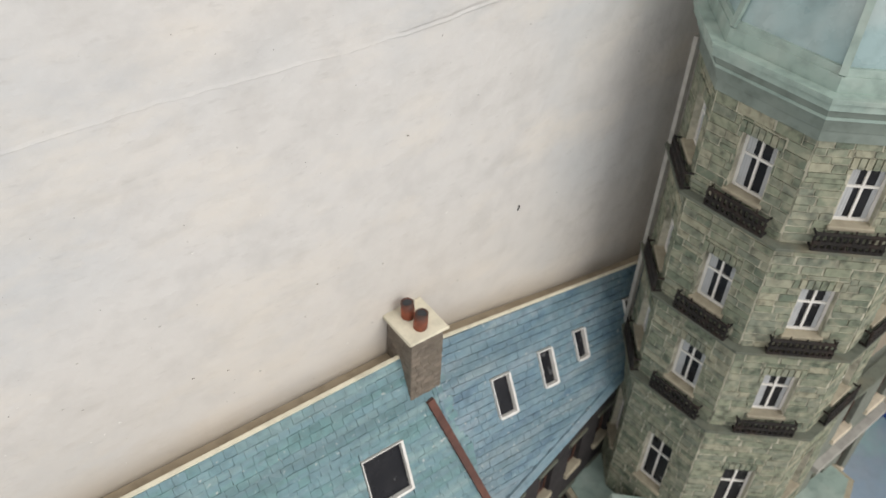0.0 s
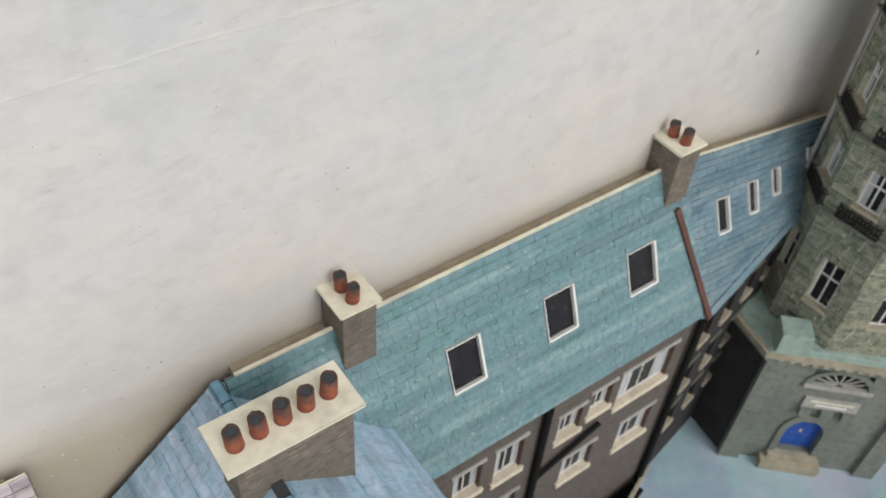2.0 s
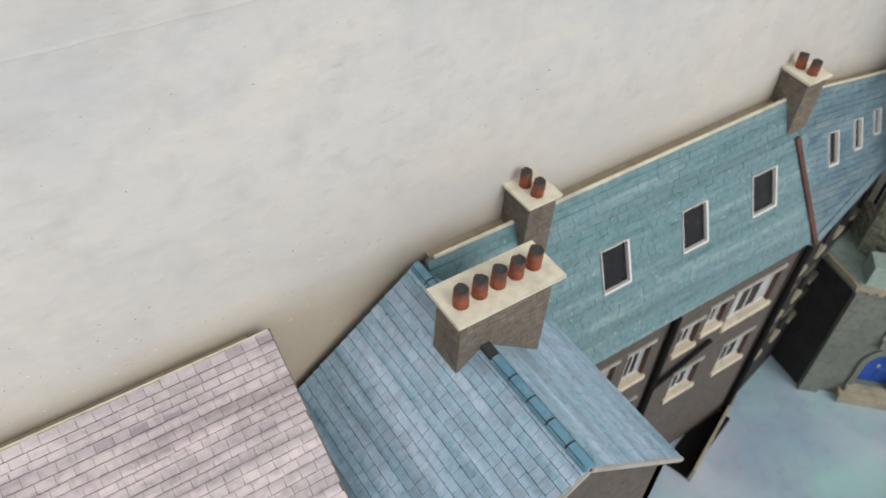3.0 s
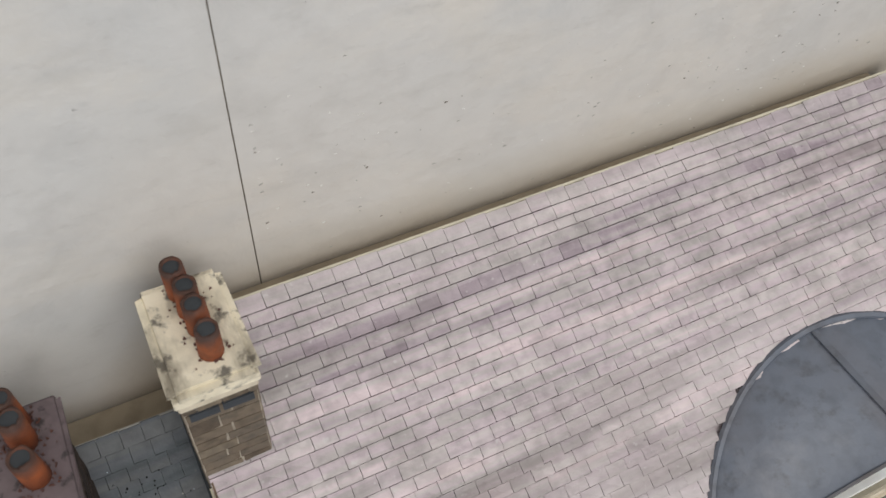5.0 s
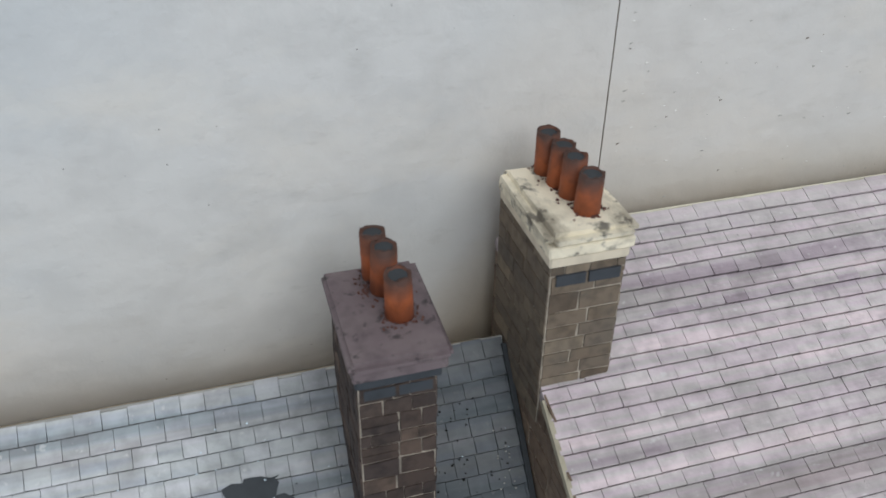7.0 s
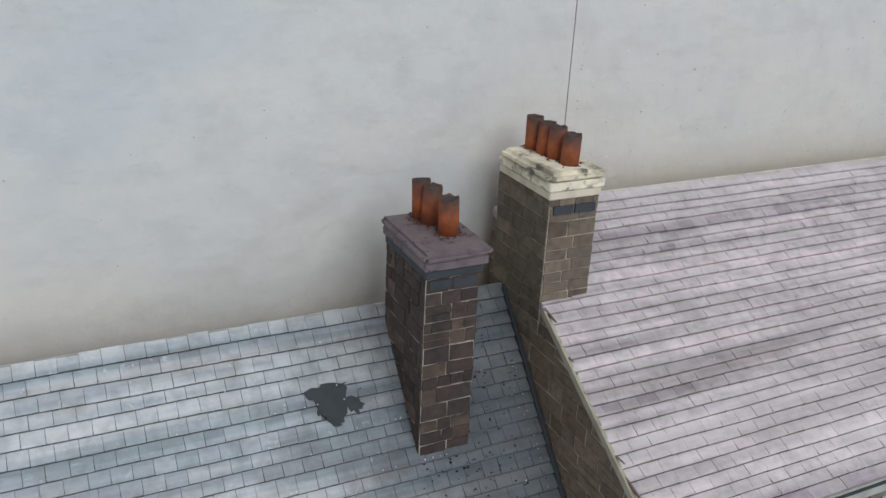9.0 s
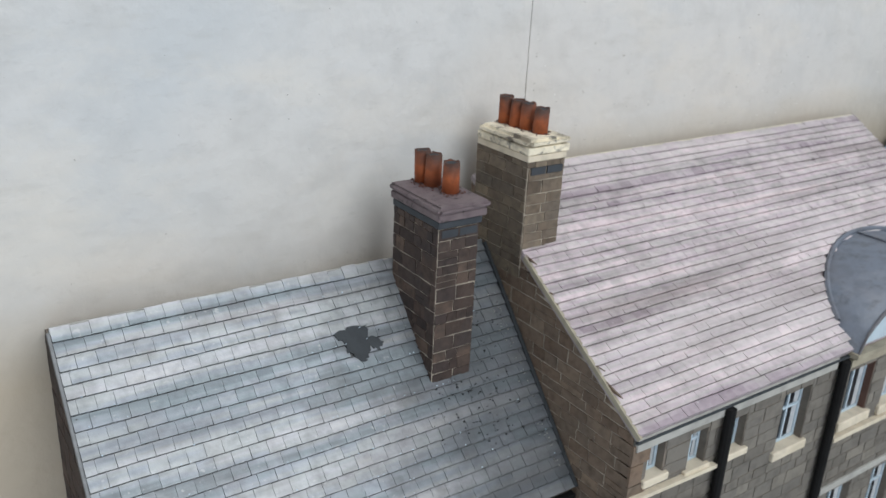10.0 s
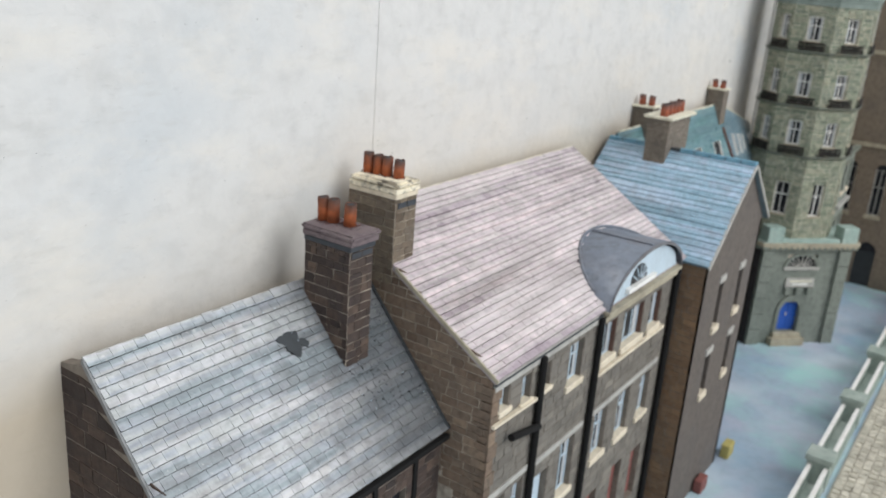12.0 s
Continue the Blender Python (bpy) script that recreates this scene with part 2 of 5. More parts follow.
M_POT = mat("terracotta", (0.33, 0.085, 0.024), 0.75, 500, 0.2, (0.13, 0.045, 0.025), 220, 0.7, 0.3, soot_top=True)
M_POT_FRESH = mat("bright terracotta", (0.34, 0.092, 0.045), 0.7, 500, 0.2, (0.14, 0.045, 0.03), 240, 0.75, 0.3, soot_top=True)
# near black, for soot and for painted-in dark of openings
M_SOOT_DARK = mat("soot", (0.04, 0.045, 0.05), 0.9, 500, 0.1)
M_LEAD = mat("lead sheet", (0.145, 0.165, 0.205), 0.45, 320, 0.12, (0.15, 0.14, 0.15), 70, 0.6, 0.3, specks=500)
mottle(M_LEAD, (0.27, 0.275, 0.30), 75, (1, 1, 1), 0.5, 0.72, 0.6)
mottle(M_LEAD, (0.07, 0.07, 0.075), 260, (1, 1, 1), 0.56, 0.7, 0.6)
M_LEADROLL = mat("browned lead roll", (0.15, 0.15, 0.165), 0.6, 300, 0.15, (0.10, 0.085, 0.075), 90, 0.5, 0.2)
M_DARKSLATE = mat("dark slate course", (0.04, 0.046, 0.055), 0.7, 400, 0.15)
M_BLACK = mat("black paint", (0.010, 0.0095, 0.0095), 0.85, 300, 0.1)
M_BLACK.node_tree.nodes["Principled BSDF"].inputs["Specular IOR Level"].default_value = 0.2
M_WHITE = mat("white card", (0.78, 0.77, 0.74), 0.7, 300, 0.05, (0.5, 0.47, 0.4), 120, 0.3, 0.1)
M_GROUND = mat("painted street", (0.33, 0.42, 0.52), 0.6, 200, 0.06, (0.68, 0.76, 0.80), 14, 0.75, 0.1)
mottle(M_GROUND, (0.36, 0.62, 0.59), 15, (1, 1, 1), 0.48, 0.66, 0.85)
mottle(M_GROUND, (0.46, 0.45, 0.56), 21, (1, 1, 1), 0.5, 0.7, 0.75)
mottle(M_GROUND, (0.22, 0.38, 0.55), 12, (1, 1, 1), 0.54, 0.7, 0.6)




def stone_pair(name, pal, **kw):
    o = dict(rough=0.88, noise_scale=420, amount=0.14, stain=(0.10, 0.09, 0.075), stain_scale=90, stain_amount=0.35, bump=0.35, tints=pal)
    o.update(kw)
    return mat(name, pal[1], vary="object", **o), mat(name + " joined", pal[1], vary="island", **o)


M_ST_A = stone_pair("dark brown stone", [(0.035, 0.024, 0.021), (0.075, 0.05, 0.039), (0.05, 0.035, 0.031), (0.115, 0.078, 0.058)], noise_scale=600, amount=0.24, stain=(0.035, 0.028, 0.027), stain_scale=190, stain_amount=0.7, bump=0.5)
M_ST_B = stone_pair("brown gable stone", [(0.13, 0.09, 0.064), (0.2, 0.14, 0.098), (0.155, 0.115, 0.085), (0.255, 0.185, 0.13)], noise_scale=600, amount=0.2, stain_scale=130)
M_ST_BC = stone_pair("tan chimney stone", [(0.11, 0.082, 0.058), (0.18, 0.138, 0.098), (0.14, 0.112, 0.085), (0.235, 0.185, 0.13)], noise_scale=600, amount=0.2, stain_scale=150, stain_amount=0.5)
M_ST_F = stone_pair("grey front stone", [(0.135, 0.122, 0.105), (0.18, 0.163, 0.14), (0.155, 0.142, 0.125), (0.215, 0.195, 0.165)])
M_ST_T = stone_pair("green tower stone", [(0.14, 0.175, 0.13), (0.26, 0.285, 0.205), (0.21, 0.235, 0.185), (0.37, 0.36, 0.265)], noise_scale=520, amount=0.3, stain=(0.40, 0.39, 0.29), stain_scale=330, stain_amount=0.7, bump=0.6)
M_BRICK_D = stone_pair("small brown brick", [(0.15, 0.125, 0.10), (0.20, 0.17, 0.135), (0.17, 0.145, 0.12), (0.24, 0.20, 0.16)])
M_BRICK_O = stone_pair("orange brown brick", [(0.16, 0.10, 0.06), (0.21, 0.13, 0.075), (0.18, 0.12, 0.075), (0.24, 0.15, 0.085)])
M_MORTAR = mat("pale mortar", (0.42, 0.37, 0.30), 0.95, 500, 0.12, (0.09, 0.075, 0.065), 170, 0.95, 0.2)
M_PAVE = mat("cream paving bed", (0.50, 0.47, 0.40), 0.95, 400, 0.12, (0.30, 0.27, 0.22), 90, 0.5, 0.2)
M_MORTAR_D = mat("dark mortar", (0.20, 0.17, 0.14), 0.95, 500, 0.15, (0.08, 0.07, 0.06), 80, 0.5, 0.2)
M_MORTAR_T = mat("tower mortar", (0.54, 0.52, 0.42), 0.95, 500, 0.15, (0.09, 0.10, 0.075), 150, 0.85, 0.2)
M_BRONZE = mat("purple grey cap", (0.15, 0.115, 0.122), 0.75, 450, 0.15, (0.21, 0.17, 0.17), 180, 0.6, 0.3, specks=520)
mottle(M_CREAM_DIRTY, (0.06, 0.055, 0.05), 300, (1, 1, 1), 0.53, 0.62, 0.85)
mottle(M_CREAM_DIRTY, (0.13, 0.105, 0.075), 140, (1, 0.35, 1), 0.52, 0.66, 0.75)
mottle(M_BRONZE, (0.035, 0.03, 0.03), 520, (1, 1, 1), 0.56, 0.66, 0.85)
M_CORNICE = mat("weathered cream stone", (0.40, 0.36, 0.27), 0.85, 400, 0.12, (0.16, 0.14, 0.11), 90, 0.5, 0.2)
M_SILL = mat("cream sill", (0.68, 0.60, 0.47), 0.8, 400, 0.1, (0.42, 0.36, 0.25), 120, 0.4, 0.1)
M_LINTEL = mat("grey lintel", (0.42, 0.41, 0.38), 0.85, 400, 0.12, (0.2, 0.19, 0.18), 110, 0.4, 0.15)
M_BLUEWHITE = mat("pale blue paint", (0.50, 0.60, 0.68), 0.55, 300, 0.05, (0.36, 0.42, 0.46), 100, 0.3, 0.05)
M_BROWNFRAME = mat("red brown joinery", (0.11, 0.055, 0.04), 0.6, 400, 0.1)
M_RUST = mat("rusty strip", (0.13, 0.055, 0.04), 0.7, 500, 0.15, (0.05, 0.03, 0.03), 140, 0.6, 0.3)
M_COPPER = mat("green copper", (0.32, 0.42, 0.38), 0.5, 300, 0.15, (0.46, 0.53, 0.48), 120, 0.6, 0.3)
M_COPPER_DARK = mat("dull copper fascia", (0.19, 0.235, 0.21), 0.6, 300, 0.15, (0.27, 0.32, 0.29), 90, 0.5, 0.2)
M_COPPER_ROOF = mat("blue green copper sheet", (0.30, 0.42, 0.43), 0.3, 220, 0.12, (0.45, 0.52, 0.51), 70, 0.7, 0.2)
M_RIDGE = mat("pale blue ridge tile", (0.12, 0.28, 0.39), 0.45, 400, 0.15, (0.28, 0.42, 0.49), 160, 0.45, 0.25)
M_IRON = mat("rusted iron", (0.011, 0.009, 0.008), 0.8, 600, 0.15, (0.06, 0.03, 0.018), 260, 0.4, 0.3)
M_DOORBLUE = mat("blue door paint", (0.02, 0.09, 0.42), 0.45, 300, 0.05, (0.03, 0.06, 0.25), 100, 0.3, 0.05)
M_CURTAIN = mat("white curtain", (0.46, 0.48, 0.50), 0.9, 300, 0.08)
M_REDDOOR = mat("dull red paint", (0.20, 0.07, 0.06), 0.6, 300, 0.1)
M_COBBLE = stone_pair("cream cobble", [(0.46, 0.43, 0.35), (0.57, 0.53, 0.44), (0.5, 0.47, 0.39), (0.64, 0.6, 0.5)])
M_FENCE = mat("green grey parapet", (0.30, 0.36, 0.32), 0.7, 300, 0.12, (0.55, 0.58, 0.54), 60, 0.5, 0.15)
M_YELLOW = mat("yellow paint", (0.42, 0.36, 0.12), 0.7, 300, 0.1)
M_PANE = mat("dark pane", (0.014, 0.015, 0.019), 0.3, 300, 0.1, (0.05, 0.05, 0.055), 130, 0.35, 0.0)
mottle(M_PANE, (0.32, 0.33, 0.34), 420, (1, 0.5, 0.5), 0.64, 0.7, 0.5)
M_PANE.node_tree.nodes["Principled BSDF"].inputs["IOR"].default_value = 1.3


# ---- mesh helpers ----
def put(name, verts, faces, material, parent=None, label="", smooth=False):
    me = bpy.data.meshes.new(name)
    me.from_pydata([P(*v) for v in verts], [], faces)
    me.update()
    return finish(name, me, material, parent, label)


def finish(name, me, material, parent, label):
    for m in (material if isinstance(material, (list, tuple)) else [material]):
        me.materials.append(m)
    ob = new(name, me)
    if parent:
        ob.parent = parent
        ob.matrix_parent_inverse = BASES.get(parent.name, Matrix.Identity(4))
    if label:
        ob["label"] = label
    return ob


def part(name, bm, material, parent, label=""):
    bmesh.ops.recalc_face_normals(bm, faces=bm.faces)
    me = bpy.data.meshes.new(name)
    for v in bm.verts:
        v.co = P(*v.co)
    bm.to_mesh(me)
    bm.free()
    return finish(name, me, material, parent, label)


BASES = {}


def thing(name, label, category, group="", kind="", at=(0, 0, 0)):
    ob = tagged(new(name), label, category, group, kind)
    ob.location = P(*at)
    BASES[ob.name] = Matrix.Translation(-ob.location)
    return ob


def solid(bm, pts, vec):
    """A prism: polygon pts pushed along vec."""
    a = [bm.verts.new(p) for p in pts]
    b = [bm.verts.new(Vector(p) + Vector(vec)) for p in pts]
    bm.faces.new(a)
    bm.faces.new(b[::-1])
    n = len(pts)
    for i in range(n):
        bm.faces.new((a[i], b[i], b[(i + 1) % n], a[(i + 1) % n]))


def box(bm, x0, x1, y0, y1, z0, z1):
    solid(bm, [(x0, y0, z0), (x1, y0, z0), (x1, y1, z0), (x0, y1, z0)], (0, 0, z1 - z0))


def tube(bm, base, top, r0, r1, seg=14, hole=0.0):
    base, top = Vector(base), Vector(top)
    ax = (top - base).normalized()
    s = ax.orthogonal().normalized()
    t = ax.cross(s)
    ring = lambda c, r: [bm.verts.new(c + r * (s * math.cos(a) + t * math.sin(a))) for a in (2 * math.pi * k / seg for k in range(seg))]
    rings = [ring(base, r0), ring(top, r1)]
    if hole:
        rings += [ring(top, r1 * hole), ring(top - ax * r1 * 1.2, r1 * hole)]
    for A, B in zip(rings, rings[1:]):
        for k in range(seg):
            bm.faces.new((A[k], A[(k + 1) % seg], B[(k + 1) % seg], B[k]))
    bm.faces.new(rings[0][::-1])
    bm.faces.new(rings[-1])
    return rings


SLAB_FACES = [(0, 1, 2, 3), (3, 2, 6, 7), (1, 5, 6, 2), (0, 3, 7, 4), (0, 4, 5, 1)]


def piece_mesh(name, quad, low):
    """A slab in unit axes: four upper corners (a, b, c) over a flat foot."""
    me = bpy.data.meshes.new(name)
    verts = quad + [(a, b, low) for a, b, _ in quad]
    me.from_pydata(verts, [], SLAB_FACES)
    me.update()
    return me


def piece(name, me, o, e1, e2, e3, parent):
    ob = new(name, me)
    ob.parent = parent
    m = Matrix.Identity(4)
    for k, e in enumerate((e1, e2, e3)):
        m.col[k][:3] = Vector(e) * U
    m.translation = P(*o)
    ob.matrix_basis = m
    return ob


SHAPES = {}


def shapes(kind, material):
    """Eight slightly different unit slabs in one material."""
    key = (kind, material.name)
    if key not in SHAPES:
        rnd, out = random.Random(len(SHAPES) + 5), []
        for k in range(8):
            j = lambda s: rnd.uniform(-s, s)
            if kind == "slate":
                q = [(0.009 + j(0.004), 0.03, 0.45 + j(0.08)), (0.991 + j(0.004), 0.03, 0.45 + j(0.08)), (0.987 + j(0.007), 0.965 + j(0.014), 1 + j(0.16)), (0.013 + j(0.007), 0.965 + j(0.014), 1 + j(0.14))]
            elif kind == "fine slate":
                q = [(0.01 + j(0.004), 0.03, 0.4 + j(0.1)), (0.99 + j(0.004), 0.03, 0.4 + j(0.1)), (0.988 + j(0.007), 0.92 + j(0.015), 1 + j(0.2)), (0.012 + j(0.007), 0.92 + j(0.015), 1 + j(0.2))]
            elif kind == "rubble":
                q = [(0.05 + j(0.03), 0.075 + j(0.05), 1 + j(0.5)), (0.95 + j(0.03), 0.075 + j(0.05), 1 + j(0.5)), (0.95 + j(0.03), 0.925 + j(0.05), 1 + j(0.5)), (0.05 + j(0.03), 0.925 + j(0.05), 1 + j(0.5))]
            else:
                q = [(0.025 + j(0.02), 0.045 + j(0.04), 1 + j(0.5)), (0.975 + j(0.02), 0.045 + j(0.04), 1 + j(0.5)), (0.975 + j(0.02), 0.955 + j(0.04), 1 + j(0.5)), (0.025 + j(0.02), 0.955 + j(0.04), 1 + j(0.5))]
            me = piece_mesh(kind, q, -0.6)
            me.materials.append(material)
            out.append((me, q))
        SHAPES[key] = out
    return SHAPES[key]


def lay(host, name, spots, axes, height, mats, own, first, seed):
    """Pieces at spots (corner, width, length): own(spot) picks those that are objects, the rest become one mesh."""
    rnd = random.Random(seed)
    e1, e2, e3 = axes
    kinds = shapes(("fine slate" if max(p[1] for p in spots) < 0.42 else "slate") if name == "slate" else "rubble" if height > 0.025 else "stone", mats[0])
    verts, faces, count = [], [], 0
    for o, w, h, tag in spots:
        me, q = rnd.choice(kinds)
        if count < first and own(tag):
            count += 1
            if abs(e1.dot(e2)) > 0.02:
                pts = [o + e1 * (a * w) + e2 * (b * h) + e3 * (c * height) for a, b, c in q] + [o + e1 * (a * w) + e2 * (b * h) - e3 * 0.02 for a, b, c in q]
                put(name, pts, SLAB_FACES, mats[0], host)
            else:
                piece(name, me, o, e1 * w, e2 * h, e3 * height, host)
            continue
        n = len(verts)
        top = [o + e1 * (a * w) + e2 * (b * h) + e3 * (c * height) for a, b, c in q]
        verts += top + [o + e1 * (a * w) + e2 * (b * h) - e3 * 0.02 for a, b, c in q]
        faces += [tuple(n + i for i in f) for f in SLAB_FACES]
    if verts:
        tagged(put(name + "_rest", verts, faces, mats[1], host), kind="stuff")


def pared(bits, holes):
    """Rectangles less the holes in them; all u0, u1, v0, v1."""
    for a0, a1, b0, b1 in holes:
        left = []
        for p0, p1, q0, q1 in bits:
            if p1 <= a0 or p0 >= a1 or q1 <= b0 or q0 >= b1:
                left.append((p0, p1, q0, q1))
                continue
            left += [(p0, a0, q0, q1), (a1, p1, q0, q1), (max(p0, a0), min(p1, a1), q0, b0), (max(p0, a0), min(p1, a1), b1, q1)]
        bits = [b for b in left if b[1] - b[0] > 0.04 and b[3] - b[2] > 0.05]
    return bits


def slates(roof, o, along, length, down, slope, rows, width, mats, keep=lambda u, v: True, near=(0, 1), thick=0.075, seed=1, first=300, cut=None, holes=(), ragged=0.0):
    """Courses of single slates on a pitched plane; o is the upper start, along and down its directions."""
    rnd = random.Random(seed)
    o, along, down = Vector(o), Vector(along).normalized(), Vector(down).normalized()
    out = along.cross(down).normalized()
    if out.z < 0:
        out = -out
    rh = slope / rows
    edges = [k * rh + (rnd.uniform(-0.08, 0.08) * rh if 0 < k < rows else 0) for k in range(rows + 1)]
    spots = []
    for r in range(rows):
        u = -rnd.uniform(0.3, 0.6) * width if r % 2 else -rnd.uniform(0.0, 0.1) * width
        while u < length - 0.02:
            w = width * rnd.uniform(0.93, 1.06)
            wave = lambda k: 0.05 * rh * math.sin(u * 0.45 + k * 2.1) + 0.02 * rh * math.sin(u * 1.9 + k * 0.9) if 0 < k < rows else 0.0
            u0, u1, v0, v1 = max(0, u), min(length, u + w), edges[r] + wave(r) - (rnd.uniform(0, ragged) if r == 0 else 0), edges[r + 1] + wave(r + 1)
            u += w
            if u1 - u0 < 0.06 or not keep((u0 + u1) / 2, (r + 0.5) * rh):
                continue
            if cut:
                v1 = min(v1, cut((u0 + u1) / 2))
            bits = pared([(u0, u1, v0, v1)], holes)
            for p0, p1, q0, q1 in bits:
                if p1 - p0 > 0.04 and q1 - q0 > 0.05:
                    spots.append((o + along * p0 + down * q0 + out * rnd.uniform(0, 0.012), p1 - p0, q1 - q0, u0))
    lay(roof, "slate", spots, (along, down, out), thick, mats, lambda u0: near[0] <= u0 <= near[1], first, seed)


def stones(host, o, along, length, height, out, course, mats, keep=lambda *a: True, long=(1.3, 2.6), proud=0.02, seed=1, first=300, own=lambda t: True, name="stone", holes=(), top=None):
    """Coursed stonework or brickwork on an upright face; o is its lower start. long: block lengths in courses; holes: u0, u1, v0, v1;
    top(u): a sloping upper edge, along which stones are cut."""
    rnd = random.Random(seed)
    o, along, out = Vector(o), Vector(along).normalized(), Vector(out).normalized()
    spots, cuts, v, r = [], [], 0.0, 0
    while v < height - 0.05:
        ch = min(course * rnd.uniform(0.75, 1.25), height - v)
        u = 0.0 if r % 2 else -course * 0.6
        while u < length - 0.03:
            w = ch * rnd.uniform(*long)
            u0, u1 = max(0.0, u), min(length, u + w)
            if length - u1 < ch * 0.5:
                u1 = length
            split = rnd.random() < 0.12 and ch > course
            for k in range(2 if split else 1):
                hh = ch / (2 if split else 1)
                va, vb = v + hh * k, v + hh * (k + 1)
                if u1 - u0 < 0.08 or not keep(u0, u1, va, vb):
                    continue
                if top and vb > min(top(u0), top(u1)):
                    za, zb = min(vb, top(u0)) - va, min(vb, top(u1)) - va
                    if max(za, zb) > 0.03:
                        cuts.append((u0, u1, va, max(za, 0.005), max(zb, 0.005)))
                    continue
                for p0, p1, q0, q1 in pared([(u0, u1, va, vb)], holes):
                    spots.append((o + along * p0 + Vector((0, 0, q0)), p1 - p0, q1 - q0, (u0, v)))
            u = u1 if u1 == length else u + w
        v, r = v + ch, r + 1
    lay(host, name, spots, (along, Vector((0, 0, 1)), out), proud, mats, own, first, seed)
    for u0, u1, va, za, zb in cuts:
        bm = bmesh.new()
        g = 0.025
        solid(bm, [o + along * u + Vector((0, 0, va + z)) - out * 0.02 for u, z in ((u0 + g, g), (u1 - g, g), (u1 - g, max(zb, g + 0.005)), (u0 + g, max(za, g + 0.005)))], out * (proud + 0.02))
        part(name, bm, mats[0], host)


# ---- setting: backdrop boards and street ----
BEND = [(2.198, WALL_Y), (43.0, WALL_Y), (47.0, 0.62), (51.0, 0.78), (55.0, 1.0), (60.6, 1.75), (61.4, 1.5), (67.0, -1.0), (78.0, -6.0)]


def board(name, pts, z1, label):
    bm = bmesh.new()
    front = [[bm.verts.new((x, y, z)) for x, y in pts] for z in (GROUND, z1)]
    back = [[bm.verts.new((x, y + 0.9, z)) for x, y in pts] for z in (GROUND, z1)]
    for k in range(len(pts) - 1):
        bm.faces.new((front[0][k], front[0][k + 1], front[1][k + 1], front[1][k]))
        bm.faces.new((back[0][k], back[1][k], back[1][k + 1], back[0][k + 1]))
        bm.faces.new((front[1][k], front[1][k + 1], back[1][k + 1], back[1][k]))
        bm.faces.new((front[0][k], back[0][k], back[0][k + 1], front[0][k + 1]))
    for k in (0, -1):
        bm.faces.new((front[0][k], front[1][k], back[1][k], back[0][k]))
    return tagged(part(name, bm, M_BACK, None), label, "backdrop", kind="structure")


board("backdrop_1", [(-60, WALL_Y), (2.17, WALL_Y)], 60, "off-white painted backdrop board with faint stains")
backdrop_2 = board("backdrop_2", BEND, 60, "off-white painted backdrop board with stains, brown shade painted above the roofs and a creased edge")
board("backdrop_joint", [(1.9, WALL_Y + 0.03), (2.5, WALL_Y + 0.03)], 59, "dark open joint between two backdrop boards").data.materials[0] = M_MORTAR_D

# the torn paper edge that runs along the board
rnd = random.Random(4)
bm = bmesh.new()
rows_c, x = [], 13.0
while x < 50:
    y = WALL_Y - 0.005 if x < 43 else WALL_Y + (x - 43) ** 1.5 * 0.011
    z = 10.72 + 0.06 * math.sin(x * 0.55) + rnd.uniform(-0.03, 0.03)
    t = 0.006 * (0.5 + 0.5 * math.sin(x * 1.3)) + 0.002
    rows_c.append([bm.verts.new(p) for p in ((x, y + 0.004, z + 0.1), (x, y - t * 1.3, z), (x, y + 0.02, z - 0.03))])
    x += rnd.uniform(0.3, 0.7)
for a, b in zip(rows_c, rows_c[1:]):
    for k in range(2):
        bm.faces.new((a[k], a[k + 1], b[k + 1], b[k]))
part("crease", bm, M_BACK, backdrop_2, "raised torn paper edge")
for shade, count, seed in ((M_LINTEL, 110, 8), (M_MORTAR_D, 36, 10), (M_WHITE, 90, 9)):
    rnd = random.Random(seed)
    bm = bmesh.new()
    for _ in range(count):
        x0, spread, z0, high = rnd.choice(((3.0, 1.5, 2.2, 1.2), (9.0, 5.0, 1.6, 1.2), (14.0, 3.0, 1.4, 0.8), (21.5, 1.6, -0.6, 1.2), (34.0, 8.0, 3.0, 2.5)))
        x, z = max(2.5, x0 + rnd.gauss(0, spread)), z0 + rnd.gauss(0, high)
        a, g = rnd.uniform(-0.7, 0.7), rnd.uniform(0.008, 0.026)
        tri = [(x + g * k * math.cos(a + t), WALL_Y, z + g * math.sin(a + t)) for t, k in ((0, 2.2), (2.2, 1.0), (3.6, 1.4))]
        solid(bm, tri, (0, -0.012, 0))
    tagged(part("paint_chips", bm, shade, backdrop_2), kind="stuff")

bm = bmesh.new()
solid(bm, [(48.4, 0.71, 3.02), (48.47, 0.71, 3.05), (48.5, 0.71, 3.2), (48.46, 0.71, 3.21)], (0, -0.06, 0))
part("paint_chip", bm, M_BLACK, backdrop_2, "small black mark")
bm = bmesh.new()
box(bm, -62, 92, -46, 6, GROUND - 1.6, GROUND)
ground = part("ground", bm, M_GROUND, None)
tagged(ground, "blue grey painted street surface of the model", "ground", kind="structure")


